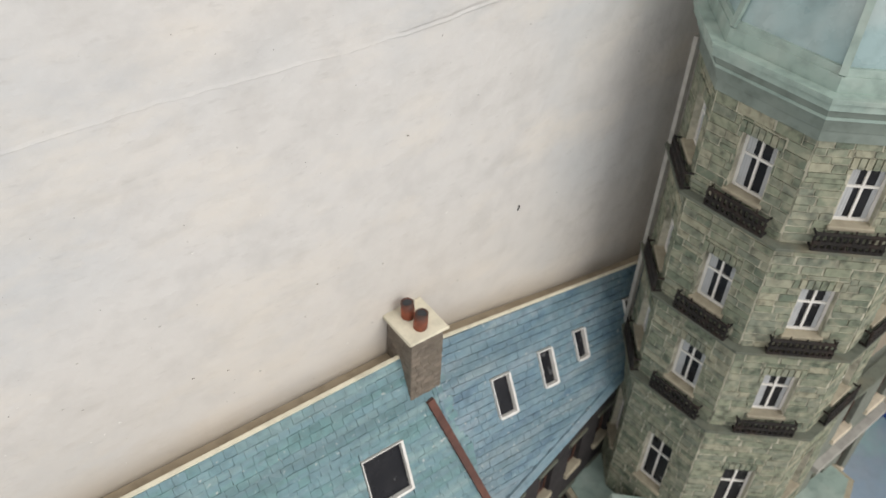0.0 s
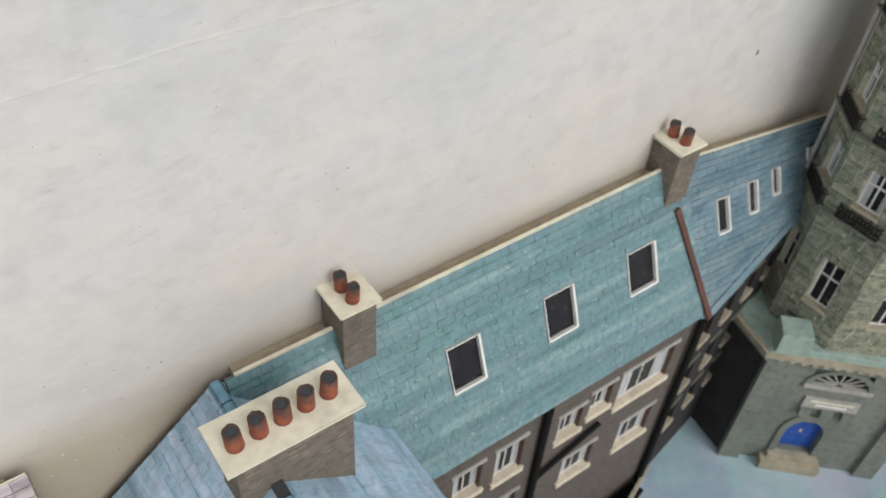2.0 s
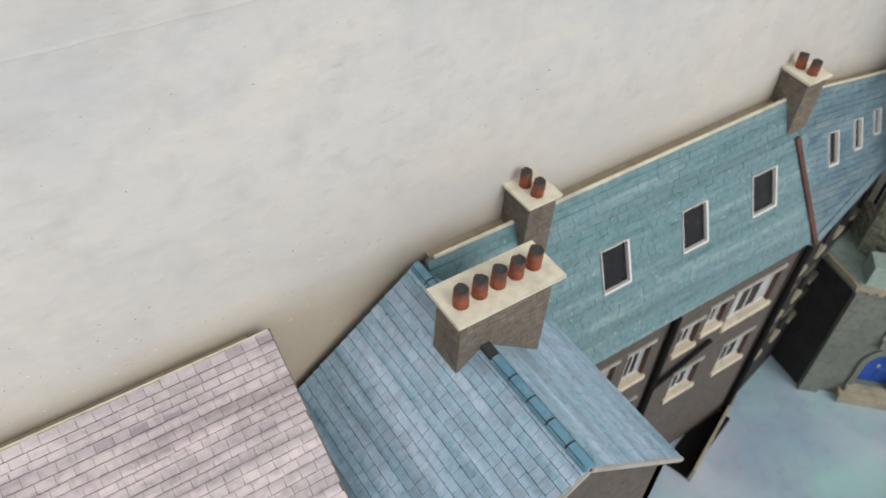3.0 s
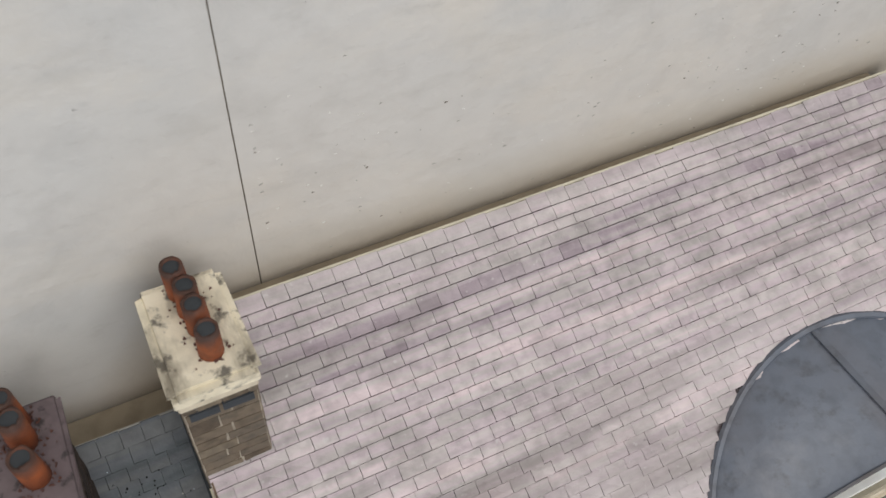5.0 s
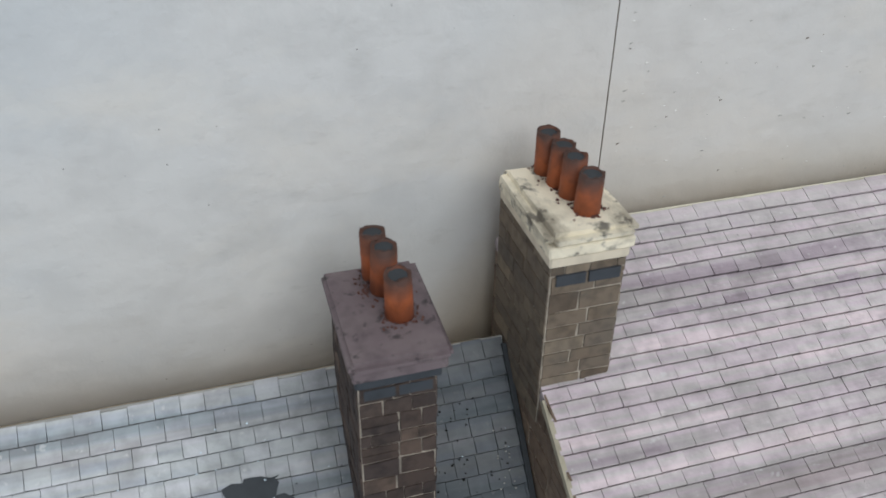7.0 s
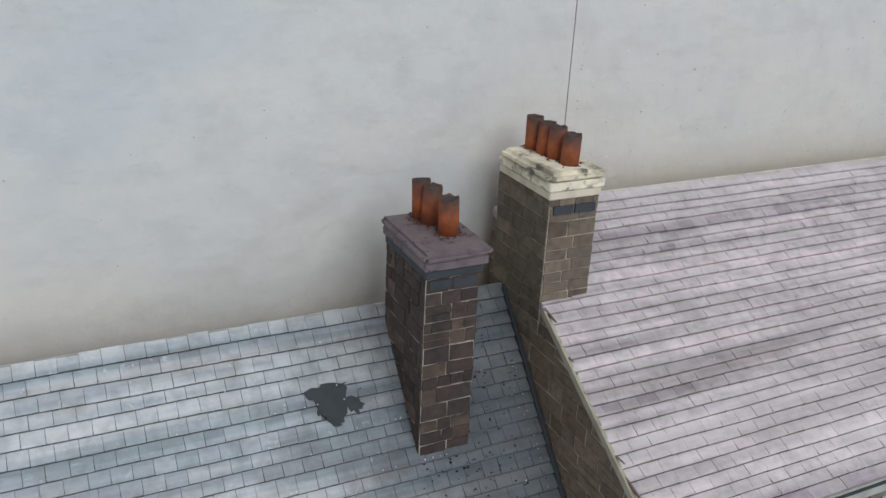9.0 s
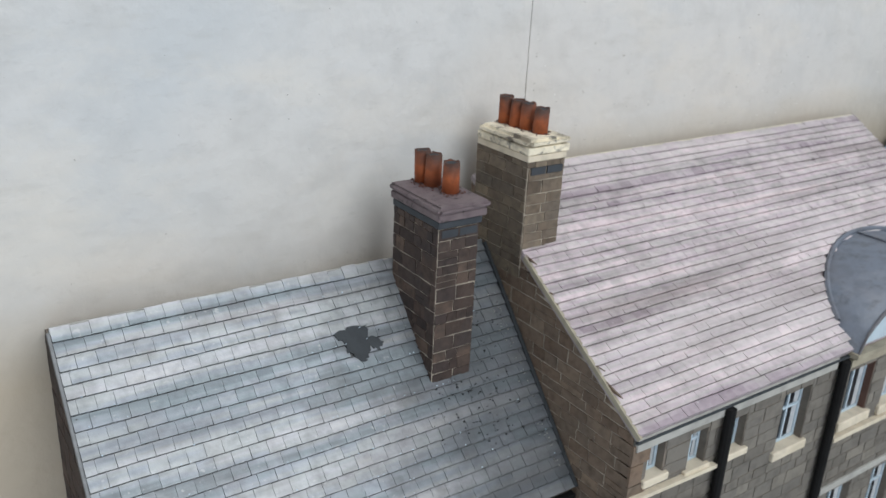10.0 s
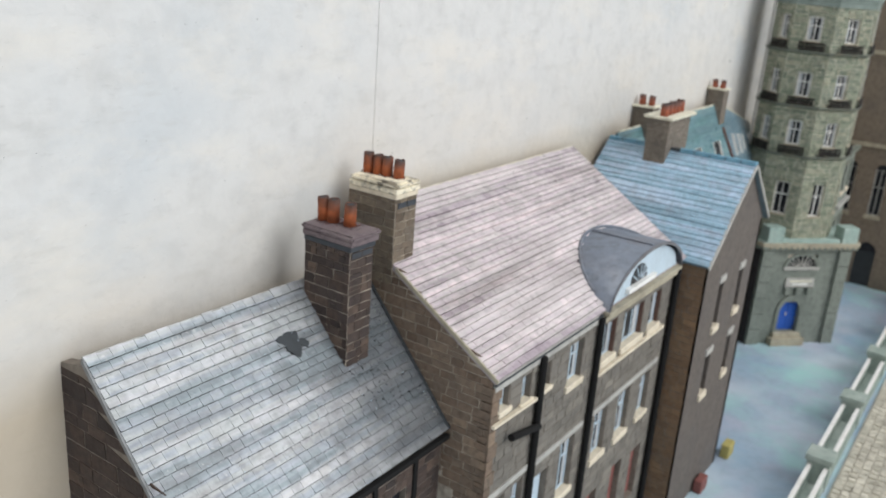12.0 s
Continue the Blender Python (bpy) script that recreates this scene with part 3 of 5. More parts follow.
# ---- builders ----
def chimney(house, cap, stack, z_top, z_low, cap_h, m_body, m_stone, m_cap, course, pots, pot_r, pot_h, seed, mould=2, proud=0.02, long=(1.3, 2.6), first=140, bevel=0.05, grit=0):
    """A stack of single stones with a moulded cap and clay pots. cap, stack: x0, x1, y0, y1."""
    x0, x1, y0, y1 = stack
    z1 = z_top - cap_h
    bm = bmesh.new()
    box(bm, x0, x1, y0, y1, z_low, z1)
    body = part("chimney", bm, m_body, house)
    for k, (o, a, n, w) in enumerate((((x0, y0, z_low), (1, 0, 0), (0, -1, 0), x1 - x0), ((x0, y1, z_low), (0, -1, 0), (-1, 0, 0), y1 - y0),
                                      ((x1, y0, z_low), (0, 1, 0), (1, 0, 0), y1 - y0))):
        stones(body, o, a, w, z1 - z_low, n, course, m_stone, proud=proud, long=long, seed=seed + k, first=first, name="stone" if course > 0.2 else "brick")
    bm = bmesh.new()
    cx0, cx1, cy0, cy1 = cap
    h = cap_h / mould
    box(bm, cx0, cx1, cy0, cy1, z_top - h, z_top)
    bmesh.ops.bevel(bm, geom=list(bm.edges), offset=bevel, segments=2, affect="EDGES")
    rnd = random.Random(seed)
    for v in bm.verts:
        v.co += Vector([rnd.uniform(-0.02, 0.02) for _ in range(3)])
    top = part("chimney_cap", bm, m_cap, body)
    for k in range(1, mould):
        f = k / mould
        bm = bmesh.new()
        box(bm, *(cx + (sx - cx) * f for cx, sx in zip(cap, stack)), z_top - h * (k + 1), z_top - h * k)
        bmesh.ops.bevel(bm, geom=list(bm.edges), offset=0.03, segments=1, affect="EDGES")
        part("moulding", bm, m_cap if k == 1 else M_DARKSLATE if m_cap == M_BRONZE else M_SILL, body)
    if grit:
        bm = bmesh.new()
        for _ in range(grit):
            x, y = rnd.choice(pots)[:2]
            r, a, g = pot_r * (1.0 + abs(rnd.gauss(0, 0.55))), rnd.uniform(0, 2 * math.pi), rnd.uniform(0.012, 0.034)
            x, y = min(cx1 - 0.06, max(cx0 + 0.06, x + r * math.cos(a))), min(cy1 - 0.06, max(cy0 + 0.06, y + r * math.sin(a)))
            base = [(x + g * math.cos(h), y + g * math.sin(h), z_top - 0.015) for h in (a, a + 1.9, a + 4.1)]
            solid(bm, base, (rnd.uniform(-0.01, 0.01), 0, rnd.uniform(0.025, 0.05)))
        tagged(part("grit", bm, M_RUST, top), kind="stuff")
    for x, y, dx, dy, s in pots:
        bm = bmesh.new()
        rings = tube(bm, (x, y, z_top - 0.02), (x + dx, y + dy, z_top + pot_h * s), pot_r * 1.05, pot_r * 0.97, seg=18, hole=0.72)
        for v in rings[1] + rings[2]:
            v.co.z += rnd.uniform(-0.03, 0.03)
        for fc in bm.faces:
            fc.smooth = len(fc.verts) == 4
        pot = part("chimney_pot", bm, M_POT_FRESH if m_cap == M_CREAM else M_POT, body)
        bm = bmesh.new()
        tube(bm, (x + dx * 0.8, y + dy * 0.8, z_top + pot_h * s * 0.8), (x + dx, y + dy, z_top + pot_h * s * 0.97), pot_r * 0.7, pot_r * 0.7, seg=14)
        part("soot_plug", bm, M_SOOT_DARK, pot)
    return body


def wall_grid(house, o, along, length, z0, z1, n, holes, thick, material, name="wall"):
    """An upright wall with openings right through it; holes: u0, u1, z0, z1."""
    o, along, n = Vector((o[0], o[1], 0)), Vector(along).normalized(), Vector(n).normalized()
    us = sorted({0.0, length, *(h[0] for h in holes), *(h[1] for h in holes)})
    zs = sorted({z0, z1, *(h[2] for h in holes), *(h[3] for h in holes)})
    bm = bmesh.new()
    for za, zb in zip(zs, zs[1:]):
        for ua, ub in zip(us, us[1:]):
            if not any(h[0] - 1e-6 <= ua and ub <= h[1] + 1e-6 and h[2] - 1e-6 <= za and zb <= h[3] + 1e-6 for h in holes):
                a, b = o + along * ua, o + along * ub
                solid(bm, [(a.x, a.y, za), (b.x, b.y, za), (b.x, b.y, zb), (a.x, a.y, zb)], -n * thick)
    bmesh.ops.remove_doubles(bm, verts=bm.verts, dist=1e-5)
    return part(name, bm, material, house)


def window(house, o, along, n, u0, u1, z0, z1, m_frame, bars=(1, 1), sill=None, lintel=None, curtain=0.0, depth=0.22, bar=0.07, jamb=None):
    """A recessed window: frame with glazing bars, pane, sill, lintel, curtain; in wall coordinates."""
    o, along, n = Vector((o[0], o[1], 0)), Vector(along).normalized(), Vector(n).normalized()

    def slab(bm, ua, ub, za, zb, d0, d1):
        p = [o + along * u - n * d0 + Vector((0, 0, z)) for u, z in ((ua, za), (ub, za), (ub, zb), (ua, zb))]
        solid(bm, p, -n * (d1 - d0))

    d = depth
    cols = [u0 + bar] + [x for k in range(1, bars[0] + 1) for c in (u0 + (u1 - u0) * k / (bars[0] + 1),) for x in (c - bar * 0.4, c + bar * 0.4)] + [u1 - bar]
    lvl = [0.62] if bars[1] == 1 else [k / (bars[1] + 1) for k in range(1, bars[1] + 1)]
    rows_w = [z0 + bar] + [x for k in lvl for c in (z0 + (z1 - z0) * k,) for x in (c - bar * 0.4, c + bar * 0.4)] + [z1 - bar]
    lights = [(a - u0, b - u0, c, e) for a, b in zip(cols[::2], cols[1::2]) for c, e in zip(rows_w[::2], rows_w[1::2])]
    foot = o + along * u0 - n * d
    frame_ob = wall_grid(house, foot, along, u1 - u0, z0, z1, n, lights, 0.1, m_frame, "window")
    bm = bmesh.new()
    slab(bm, u0, u1, z0, z1, d + 0.06, d + 0.085)
    part("pane", bm, M_PANE, frame_ob)
    if curtain:
        bm = bmesh.new()
        w = (u1 - u0) * curtain
        for ua, ub in ((u0 + bar, u0 + bar + w), (u1 - bar - w * 0.6, u1 - bar)):
            steps = 6
            row = [[bm.verts.new(o + along * (ua + (ub - ua) * k / steps) - n * (d + 0.045 - 0.012 * (k % 2)) + Vector((0, 0, z))) for k in range(steps + 1)] for z in (z0 + bar, z1 - bar)]
            for k in range(steps):
                bm.faces.new((row[0][k], row[0][k + 1], row[1][k + 1], row[1][k]))
        part("curtain", bm, M_CURTAIN, frame_ob)
    if jamb:
        bm = bmesh.new()
        slab(bm, u1 - 0.03, u1 + 0.01, z0, z1, 0.02, d)
        part("reveal", bm, jamb, frame_ob)
    if sill:
        bm = bmesh.new()
        e = sill[2] if len(sill) > 2 else 0.12
        slab(bm, u0 - e, u1 + e, z0 - sill[0], z0 + 0.015, -0.14, d + 0.02)
        bmesh.ops.bevel(bm, geom=list(bm.edges), offset=0.03, segments=1, affect="EDGES")
        part("sill", bm, sill[1], frame_ob)
    if lintel:
        bm = bmesh.new()
        slab(bm, u0 - 0.15, u1 + 0.15, z1, z1 + lintel[0], -0.07, 0.1)
        part("lintel", bm, lintel[1], frame_ob)
    return frame_ob


def pipe(house, pts, r, m=None, name="downpipe"):
    bm = bmesh.new()
    for a, b in zip(pts, pts[1:]):
        tube(bm, a, b, r, r, seg=10)
    return part(name, bm, m or M_BLACK, house)


def strip(house, name, a, b, w, h, material, label="", up=(0, 0, 1)):
    """A bar from a to b, w wide and h high."""
    a, b = Vector(a), Vector(b)
    side = (b - a).cross(Vector(up)).normalized()
    top = side.cross(b - a).normalized()
    bm = bmesh.new()
    solid(bm, [a - side * w / 2, a + side * w / 2, a + side * w / 2 + top * h, a - side * w / 2 + top * h], b - a)
    return part(name, bm, material, house, label)


def deck(house, o, along, length, down, thick=0.14, m=None, holes=(), slope=None):
    """The board under the slates, with openings through it; holes: u0, u1, v0, v1."""
    o, along, down = Vector(o), Vector(along).normalized(), Vector(down)
    slope = slope or down.length
    dn = down.normalized()
    n = along.cross(dn).normalized()
    n = n if n.z > 0 else -n
    us = sorted({0.0, length, *(h[0] for h in holes), *(h[1] for h in holes)})
    vs = sorted({0.0, slope, *(h[2] for h in holes), *(h[3] for h in holes)})
    bm = bmesh.new()
    for va, vb in zip(vs, vs[1:]):
        for ua, ub in zip(us, us[1:]):
            if not any(h[0] - 1e-6 <= ua and ub <= h[1] + 1e-6 and h[2] - 1e-6 <= va and vb <= h[3] + 1e-6 for h in holes):
                solid(bm, [o + along * u + dn * v - n * 0.02 for u, v in ((ua, va), (ub, va), (ub, vb), (ua, vb))], -n * thick)
    bmesh.ops.remove_doubles(bm, verts=bm.verts, dist=1e-5)
    return part("roof", bm, m or M_DECK, house)


# ---- low grey cottage ----
cottage = thing("cottage", "low stone cottage with holed grey slate roof", "house", at=(-6, -3, GROUND))
AR, AE, AX0 = (-0.82, -1.85), (-5.69, -7.4), -11.9
gable = wall_grid(cottage, (-11.8, -5.4), (0, 1, 0), 5.9, GROUND, -7.4, (-1, 0, 0), [], 0.35, M_MORTAR_D, "gable_wall")
bm = bmesh.new()
solid(bm, [(-11.8, 0.5, -2.45), (-11.8, -0.85, -2.15), (-11.8, -5.4, -7.35), (-11.8, -5.4, -7.42), (-11.8, 0.5, -7.42)], (0.35, 0, 0))
part("gable_wall", bm, M_MORTAR_D, cottage)
slope_a = (AE[1] - AR[1]) / (AE[0] - AR[0])
stones(gable, (-11.8, 0.48, GROUND), (0, -1, 0), 5.85, 19.5, (-1, 0, 0), 0.5, M_ST_A, top=lambda u: min(-2.55, -2.35 - (u - 1.33) * slope_a) - GROUND, seed=11,
       own=lambda t: t[1] > 12)
front = wall_grid(cottage, (-11.8, -5.4), (1, 0, 0), 11.75, GROUND, -7.45, (0, -1, 0), [(8.3, 9.6, -11.5, -9.0), (4.5, 6.0, -11.5, -9.0)], 0.3, M_MORTAR_D, "front_wall")
stones(front, (-11.8, -5.4, -16), (1, 0, 0), 11.7, 8.3, (0, -1, 0), 0.4, M_ST_A, holes=[(8.28, 9.62, 4.48, 7.02), (4.48, 6.02, 4.48, 7.02)], seed=12, first=120)
for u in (8.3, 4.5):
    window(cottage, (-11.8, -5.4), (1, 0, 0), (0, -1, 0), u, u + 1.4, -11.5, -9.0, M_BLACK, (1, 2), (0.15, M_SILL))
for x in (-1.75, -4.1, -8.2):
    strip(cottage, "timber_post", (x, -5.5, GROUND), (x, -5.5, -7.6), 0.22, 0.14, M_BLACK, up=(0, 1, 0))
# black gutter
strip(cottage, "gutter", (-11.8, -5.72, -7.72), (-0.15, -5.72, -7.72), 0.2, 0.2, M_BLACK)
da = Vector((0, AE[0] - AR[0], AE[1] - AR[1]))
roof_a = deck(cottage, (AX0, *AR), (1, 0, 0), 11.82, da, m=M_DECK)
HOLE = (6.95, 1.98)
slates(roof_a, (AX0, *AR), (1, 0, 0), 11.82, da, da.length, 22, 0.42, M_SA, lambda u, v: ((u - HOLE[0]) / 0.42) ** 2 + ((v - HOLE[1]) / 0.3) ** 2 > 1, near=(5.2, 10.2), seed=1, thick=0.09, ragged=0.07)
# black patch on the slates in place of a dark torn hole
rnd = random.Random(21)
n_a = Vector((0, -da.z, da.y)).normalized()
n_a = n_a if n_a.z > 0 else -n_a


def torn(bm, corners, lift, rag, steps=6):
    """A ragged patch lying on the cottage roof; corners run round it in courses along and down."""
    ring = []
    for (u0, v0), (u1, v1) in zip(corners, corners[1:] + corners[:1]):
        for k in range(steps):
            f = (k + (rnd.uniform(-0.25, 0.25) if k else 0)) / steps
            u, v = u0 + (u1 - u0) * f + rnd.uniform(-rag, rag), v0 + (v1 - v0) * f + rnd.uniform(-rag, rag)
            ring.append(Vector((AX0 + u, *AR)) + da.normalized() * v + n_a * lift)
    solid(bm, ring, n_a * 0.02)


bm = bmesh.new()
torn(bm, [(6.42, 1.64), (7.32, 1.6), (7.22, 2.2), (6.96, 2.6), (6.62, 2.2)], 0.082, 0.06, 7)
torn(bm, [(7.2, 1.98), (7.44, 1.95), (7.66, 2.15), (7.5, 2.36), (7.3, 2.26)], 0.078, 0.035, 3)
part("torn_felt", bm, M_SOOT_DARK, roof_a, "black patch standing in for a jagged dark hole")
# soot flakes, lime drips, and pale flecks for chips and glints on slate edges
for name, count, m, u_mid, u_dev, v_lo, v_hi, size, label in (("soot_dust", 200, M_BLACK, 9.95, 0.75, 0.9, 5.6, 0.017, "black soot flakes"), ("lime_spatter", 40, M_LINTEL, 11.5, 0.14, 1.2, 7.0, 0.015, "pale lime drips"),
                                                              ("slate_debris", 150, M_BLUEWHITE, 5.5, 3.2, 0.8, 7.0, 0.015, "pale flecks for chipped and glinting slate edges")):
    bm = bmesh.new()
    for _ in range(count):
        u, v, r, a = min(11.52, max(0.3, rnd.gauss(u_mid, u_dev))), rnd.uniform(v_lo, v_hi), size * rnd.uniform(0.5, 1.3), rnd.uniform(0, 6.28)
        if name == "slate_debris":
            v = round(v / (da.length / 22)) * da.length / 22 - 0.03
        c = Vector((AX0 + u, *AR)) + da.normalized() * v + n_a * 0.05
        solid(bm, [c + Vector((1, 0, 0)) * r * math.cos(a + h) * 1.3 + da.normalized() * r * math.sin(a + h) for h in (0, 1.7, 3.1, 4.8)], n_a * 0.055)
    tagged(part(name, bm, m, roof_a, label), kind="stuff")
strip(cottage, "ridge_edge", (AX0, AR[0] + 0.02, AR[1] - 0.02), (-0.08, AR[0] + 0.02, AR[1] - 0.02), 0.06, 0.05, M_LINTEL)
for x in (AX0 - 0.04,):
    strip(cottage, "verge", (x, AR[0], AR[1] - 0.12), (x, AE[0], AE[1] - 0.12), 0.06, 0.14, M_DECK)
strip(cottage, "flashing", (-0.1, AR[0] - 0.1, AR[1] - 0.05), (-0.1, AE[0], AE[1]), 0.1, 0.12, M_SOOT_DARK, "black lead flashing")
chimney(cottage, (-3.42, -1.85, -3.42, -1.0), (-3.29, -2.08, -3.2, -1.14), 0.44, -4.85, 0.62, M_MORTAR, M_ST_A, M_BRONZE, 0.33,
        [(-2.56, -1.33, -0.03, 0.03, 1.0), (-2.52, -1.72, 0.02, 0, 0.98), (-2.44, -2.42, -0.03, -0.04, 0.95)], 0.215, 0.84, 31, mould=3, bevel=0.07, grit=120, proud=0.024, long=(0.8, 2.3))

for x0, x1 in ((-3.2, -2.72), (-2.66, -2.14)):
    bm = bmesh.new()
    box(bm, x0, x1, -3.235, -3.14, -0.43, -0.24)
    part("slate_inset", bm, M_DARKSLATE, cottage)
# filler added behind the cottage ridge to lift the dark gap
bm = bmesh.new()
solid(bm, [(-11.4, AR[0] + 0.1, -2.85), (-11.4, WALL_Y - 0.03, -2.85), (-11.4, WALL_Y - 0.03, -3.2), (-11.4, AR[0] + 0.1, -3.2)], (11.3, 0, 0))
part("back_board", bm, M_BOUNCE_CARD, cottage, "added brown filler that bounces light behind the ridge")

# ---- tall terrace with the arched dormer ----
terrace = thing("terrace_house", "tall grey stone terrace with mauve slate roof and arched dormer", "house", at=(9.5, -3.7, GROUND))
BE, BX1 = (-7.55, -4.76), 19.35
FB = ((0, -7.4), (1, 0, 0), (0, -1, 0))
B_WINS = [  # u0, u1, z0, z1, bars, sill
    (0.62, 1.25, -6.3, -5.35, (1, 0), 0.22), (2.25, 2.95, -6.62, -5.5, (1, 1), 0.2), (3.95, 4.6, -6.7, -5.6, (1, 1), 0.2), (6.3, 7.6, -7.45, -5.55, (1, 1), 0.3),
    (9.65, 11.1, -7.5, -5.7, (1, 0), 0.34), (12.0, 14.4, -7.6, -5.8, (2, 0), 0.34), (15.3, 16.7, -7.7, -5.8, (1, 0), 0.34),
    (0.7, 1.7, -13.0, -10.4, (1, 1), 0.25), (2.3, 3.2, -13.0, -10.4, (1, 1), 0.25), (6.6, 7.95, -13.2, -10.45, (1, 1), 0.3),
    (10.1, 11.5, -12.9, -10.45, (1, 1), 0.34), (12.85, 14.25, -12.95, -10.5, (1, 1), 0.34), (15.6, 16.9, -12.9, -10.55, (1, 1), 0.3)]
B_DOORS = [(4.15, 5.5, -14.2, -11.0, M_BLUEWHITE), (13.3, 14.6, -18.4, -14.9, M_REDDOOR), (15.95, 17.25, -18.4, -15.2, M_REDDOOR), (10.2, 11.6, -18.4, -15.2, M_REDDOOR)]
holes_b = [w[:4] for w in B_WINS] + [d[:4] for d in B_DOORS]
front_b = wall_grid(terrace, FB[0], FB[1], 19.2, GROUND, -4.85, FB[2], holes_b, 0.45, M_MORTAR_D, "front_wall")
stones(front_b, (0, -7.4, GROUND), (1, 0, 0), 19.2, 16.7, (0, -1, 0), 0.42, M_ST_F, holes=[(h[0] - 0.02, h[1] + 0.02, h[2] - 0.02 - GROUND, h[3] + 0.02 - GROUND) for h in holes_b], proud=0.022, seed=13, own=lambda t: t[0] < 9 and t[1] > 9)
for u0, u1, z0, z1, bars, sl in B_WINS:
    # curtains here are added to lighten the dark panes
    window(terrace, *FB, u0, u1, z0, z1, M_BLUEWHITE, bars, (sl, M_SILL, 0.16), None, curtain=0.3, depth=0.24, bar=0.09, jamb=M_BROWNFRAME if u0 > 9 and z0 > -8 else None)
for u0, u1, z0, z1, m in B_DOORS:
    bm = bmesh.new()
    box(bm, u0, u1, -7.1, -7.0, z0, z1)
    box(bm, u0 + 0.15, u1 - 0.15, -7.14, -7.08, z0 + 0.3, (z0 + z1) / 2 - 0.1)
    box(bm, u0 + 0.15, u1 - 0.15, -7.14, -7.08, (z0 + z1) / 2 + 0.1, z1 - 0.2)
    part("door", bm, m, terrace)
for x0, x1, z in ((0.05, 3.35, -6.75), ):
    strip(terrace, "string_course", (x0, -7.5, z), (x1, -7.5, z - 0.1), 0.2, 0.12, M_SILL)
for x0, x1, z in ((0.05, 3.4, -10.12), (3.75, 8.55, -10.3), (9.5, 17.6, -10.3)):
    strip(terrace, "lintel_band", (x0, -7.43, z), (x1, -7.43, z), 0.1, 0.26, M_LINTEL)
strip(terrace, "sill_band", (9.3, -7.5, -8.1), (17.4, -7.5, -8.2), 0.2, 0.16, M_SILL)
strip(terrace, "eaves_board", (0.05, -7.46, -5.25), (8.6, -7.46, -5.25), 0.1, 0.4, M_LINTEL)
bm = bmesh.new()
solid(bm, [(0, -0.05, -0.1), (0, -7.4, -4.74), (0, -7.4, GROUND), (0, -0.05, GROUND)], (0.4, 0, 0))
gable_b = part("gable_wall", bm, M_MORTAR, terrace)
stones(gable_b, (0, -0.05, GROUND), (0, -1, 0), 7.35, 21.6, (-1, 0, 0), 0.36, M_ST_B, lambda u0, u1, v0, v1: GROUND + v1 > -3.0 - u1 * 1.14, top=lambda u: -0.12 - u * 0.631 - GROUND, seed=14,
       long=(1.3, 2.8), own=lambda t: True)
bm = bmesh.new()
solid(bm, [(18.8, -0.05, -0.1), (18.8, -7.35, -4.74), (18.8, -7.35, GROUND), (18.8, -0.05, GROUND)], (0.35, 0, 0))
part("gable_wall", bm, M_STONE_B, terrace)
for z in range(15):
    w = 0.42 if z % 2 else 0.62
    bm = bmesh.new()
    box(bm, -0.035, w, -7.46, -7.38, -5.1 - z * 0.62 - 0.58, -5.1 - z * 0.62)
    part("quoin", bm, M_ST_B[0], terrace)
pipe(terrace, [(3.5, -7.6, -5.0), (3.55, -7.6, GROUND)], 0.15)
pipe(terrace, [(8.85, -7.6, -5.0), (8.95, -7.6, GROUND)], 0.15)
pipe(terrace, [(18.15, -7.62, -4.95), (18.2, -7.62, GROUND)], 0.17)
pipe(terrace, [(1.15, -7.75, -7.5), (3.5, -7.7, -8.05)], 0.15, name="waste_pipe")
# dark strip that imitates the shadow line under the eaves
strip(terrace, "gutter", (0.0, -7.5, -5.0), (9.2, -7.5, -5.0), 0.08, 0.08, M_SOOT_DARK)
BR = (-0.1, -0.063)
db = Vector((0, BE[0] - BR[0], BE[1] - BR[1]))
roof_b = deck(terrace, (-0.03, *BR), (1, 0, 0), BX1, db, m=M_DECK_B)
DC, DW, DRISE, DZ = 13.7, 4.5, 2.08, -4.85
arch = lambda x: DZ + DRISE * math.sqrt(max(0.0, 1 - ((x - DC) / DW) ** 2)) ** 1.1
inside = lambda u, v: abs(u - DC) < DW - 0.1 and BR[1] + v * -0.5333 < arch(u) - 0.03
slates(roof_b, (-0.03, *BR), (1, 0, 0), BX1, db, db.length, 30, 0.50, M_SB, lambda u, v: not inside(u, v), near=(1.0, 7.0), seed=2, thick=0.088, ragged=0.05)
strip(terrace, "ridge_edge", (1.5, -0.07, -0.06), (BX1, -0.07, -0.06), 0.05, 0.05, M_CREAM)
# added filler that reflects light up behind this ridge
bm = bmesh.new()
solid(bm, [(1.5, BR[0] + 0.06, -0.46), (1.5, WALL_Y - 0.03, -0.46), (1.5, WALL_Y - 0.03, -0.8), (1.5, BR[0] + 0.06, -0.8)], (BX1 - 2.1, 0, 0))
part("back_board", bm, M_BOUNCE_CARD, terrace, "added brown filler that bounces light behind the ridge")
strip(terrace, "verge", (-0.03, -2.7, -1.78), (-0.03, BE[0] - 0.02, BE[1] - 0.08), 0.09, 0.14, M_CORNICE)
strip(terrace, "verge", (BX1 - 0.02, 0, -0.06), (BX1 - 0.02, BE[0], BE[1] - 0.06), 0.06, 0.1, M_ST_F[0])
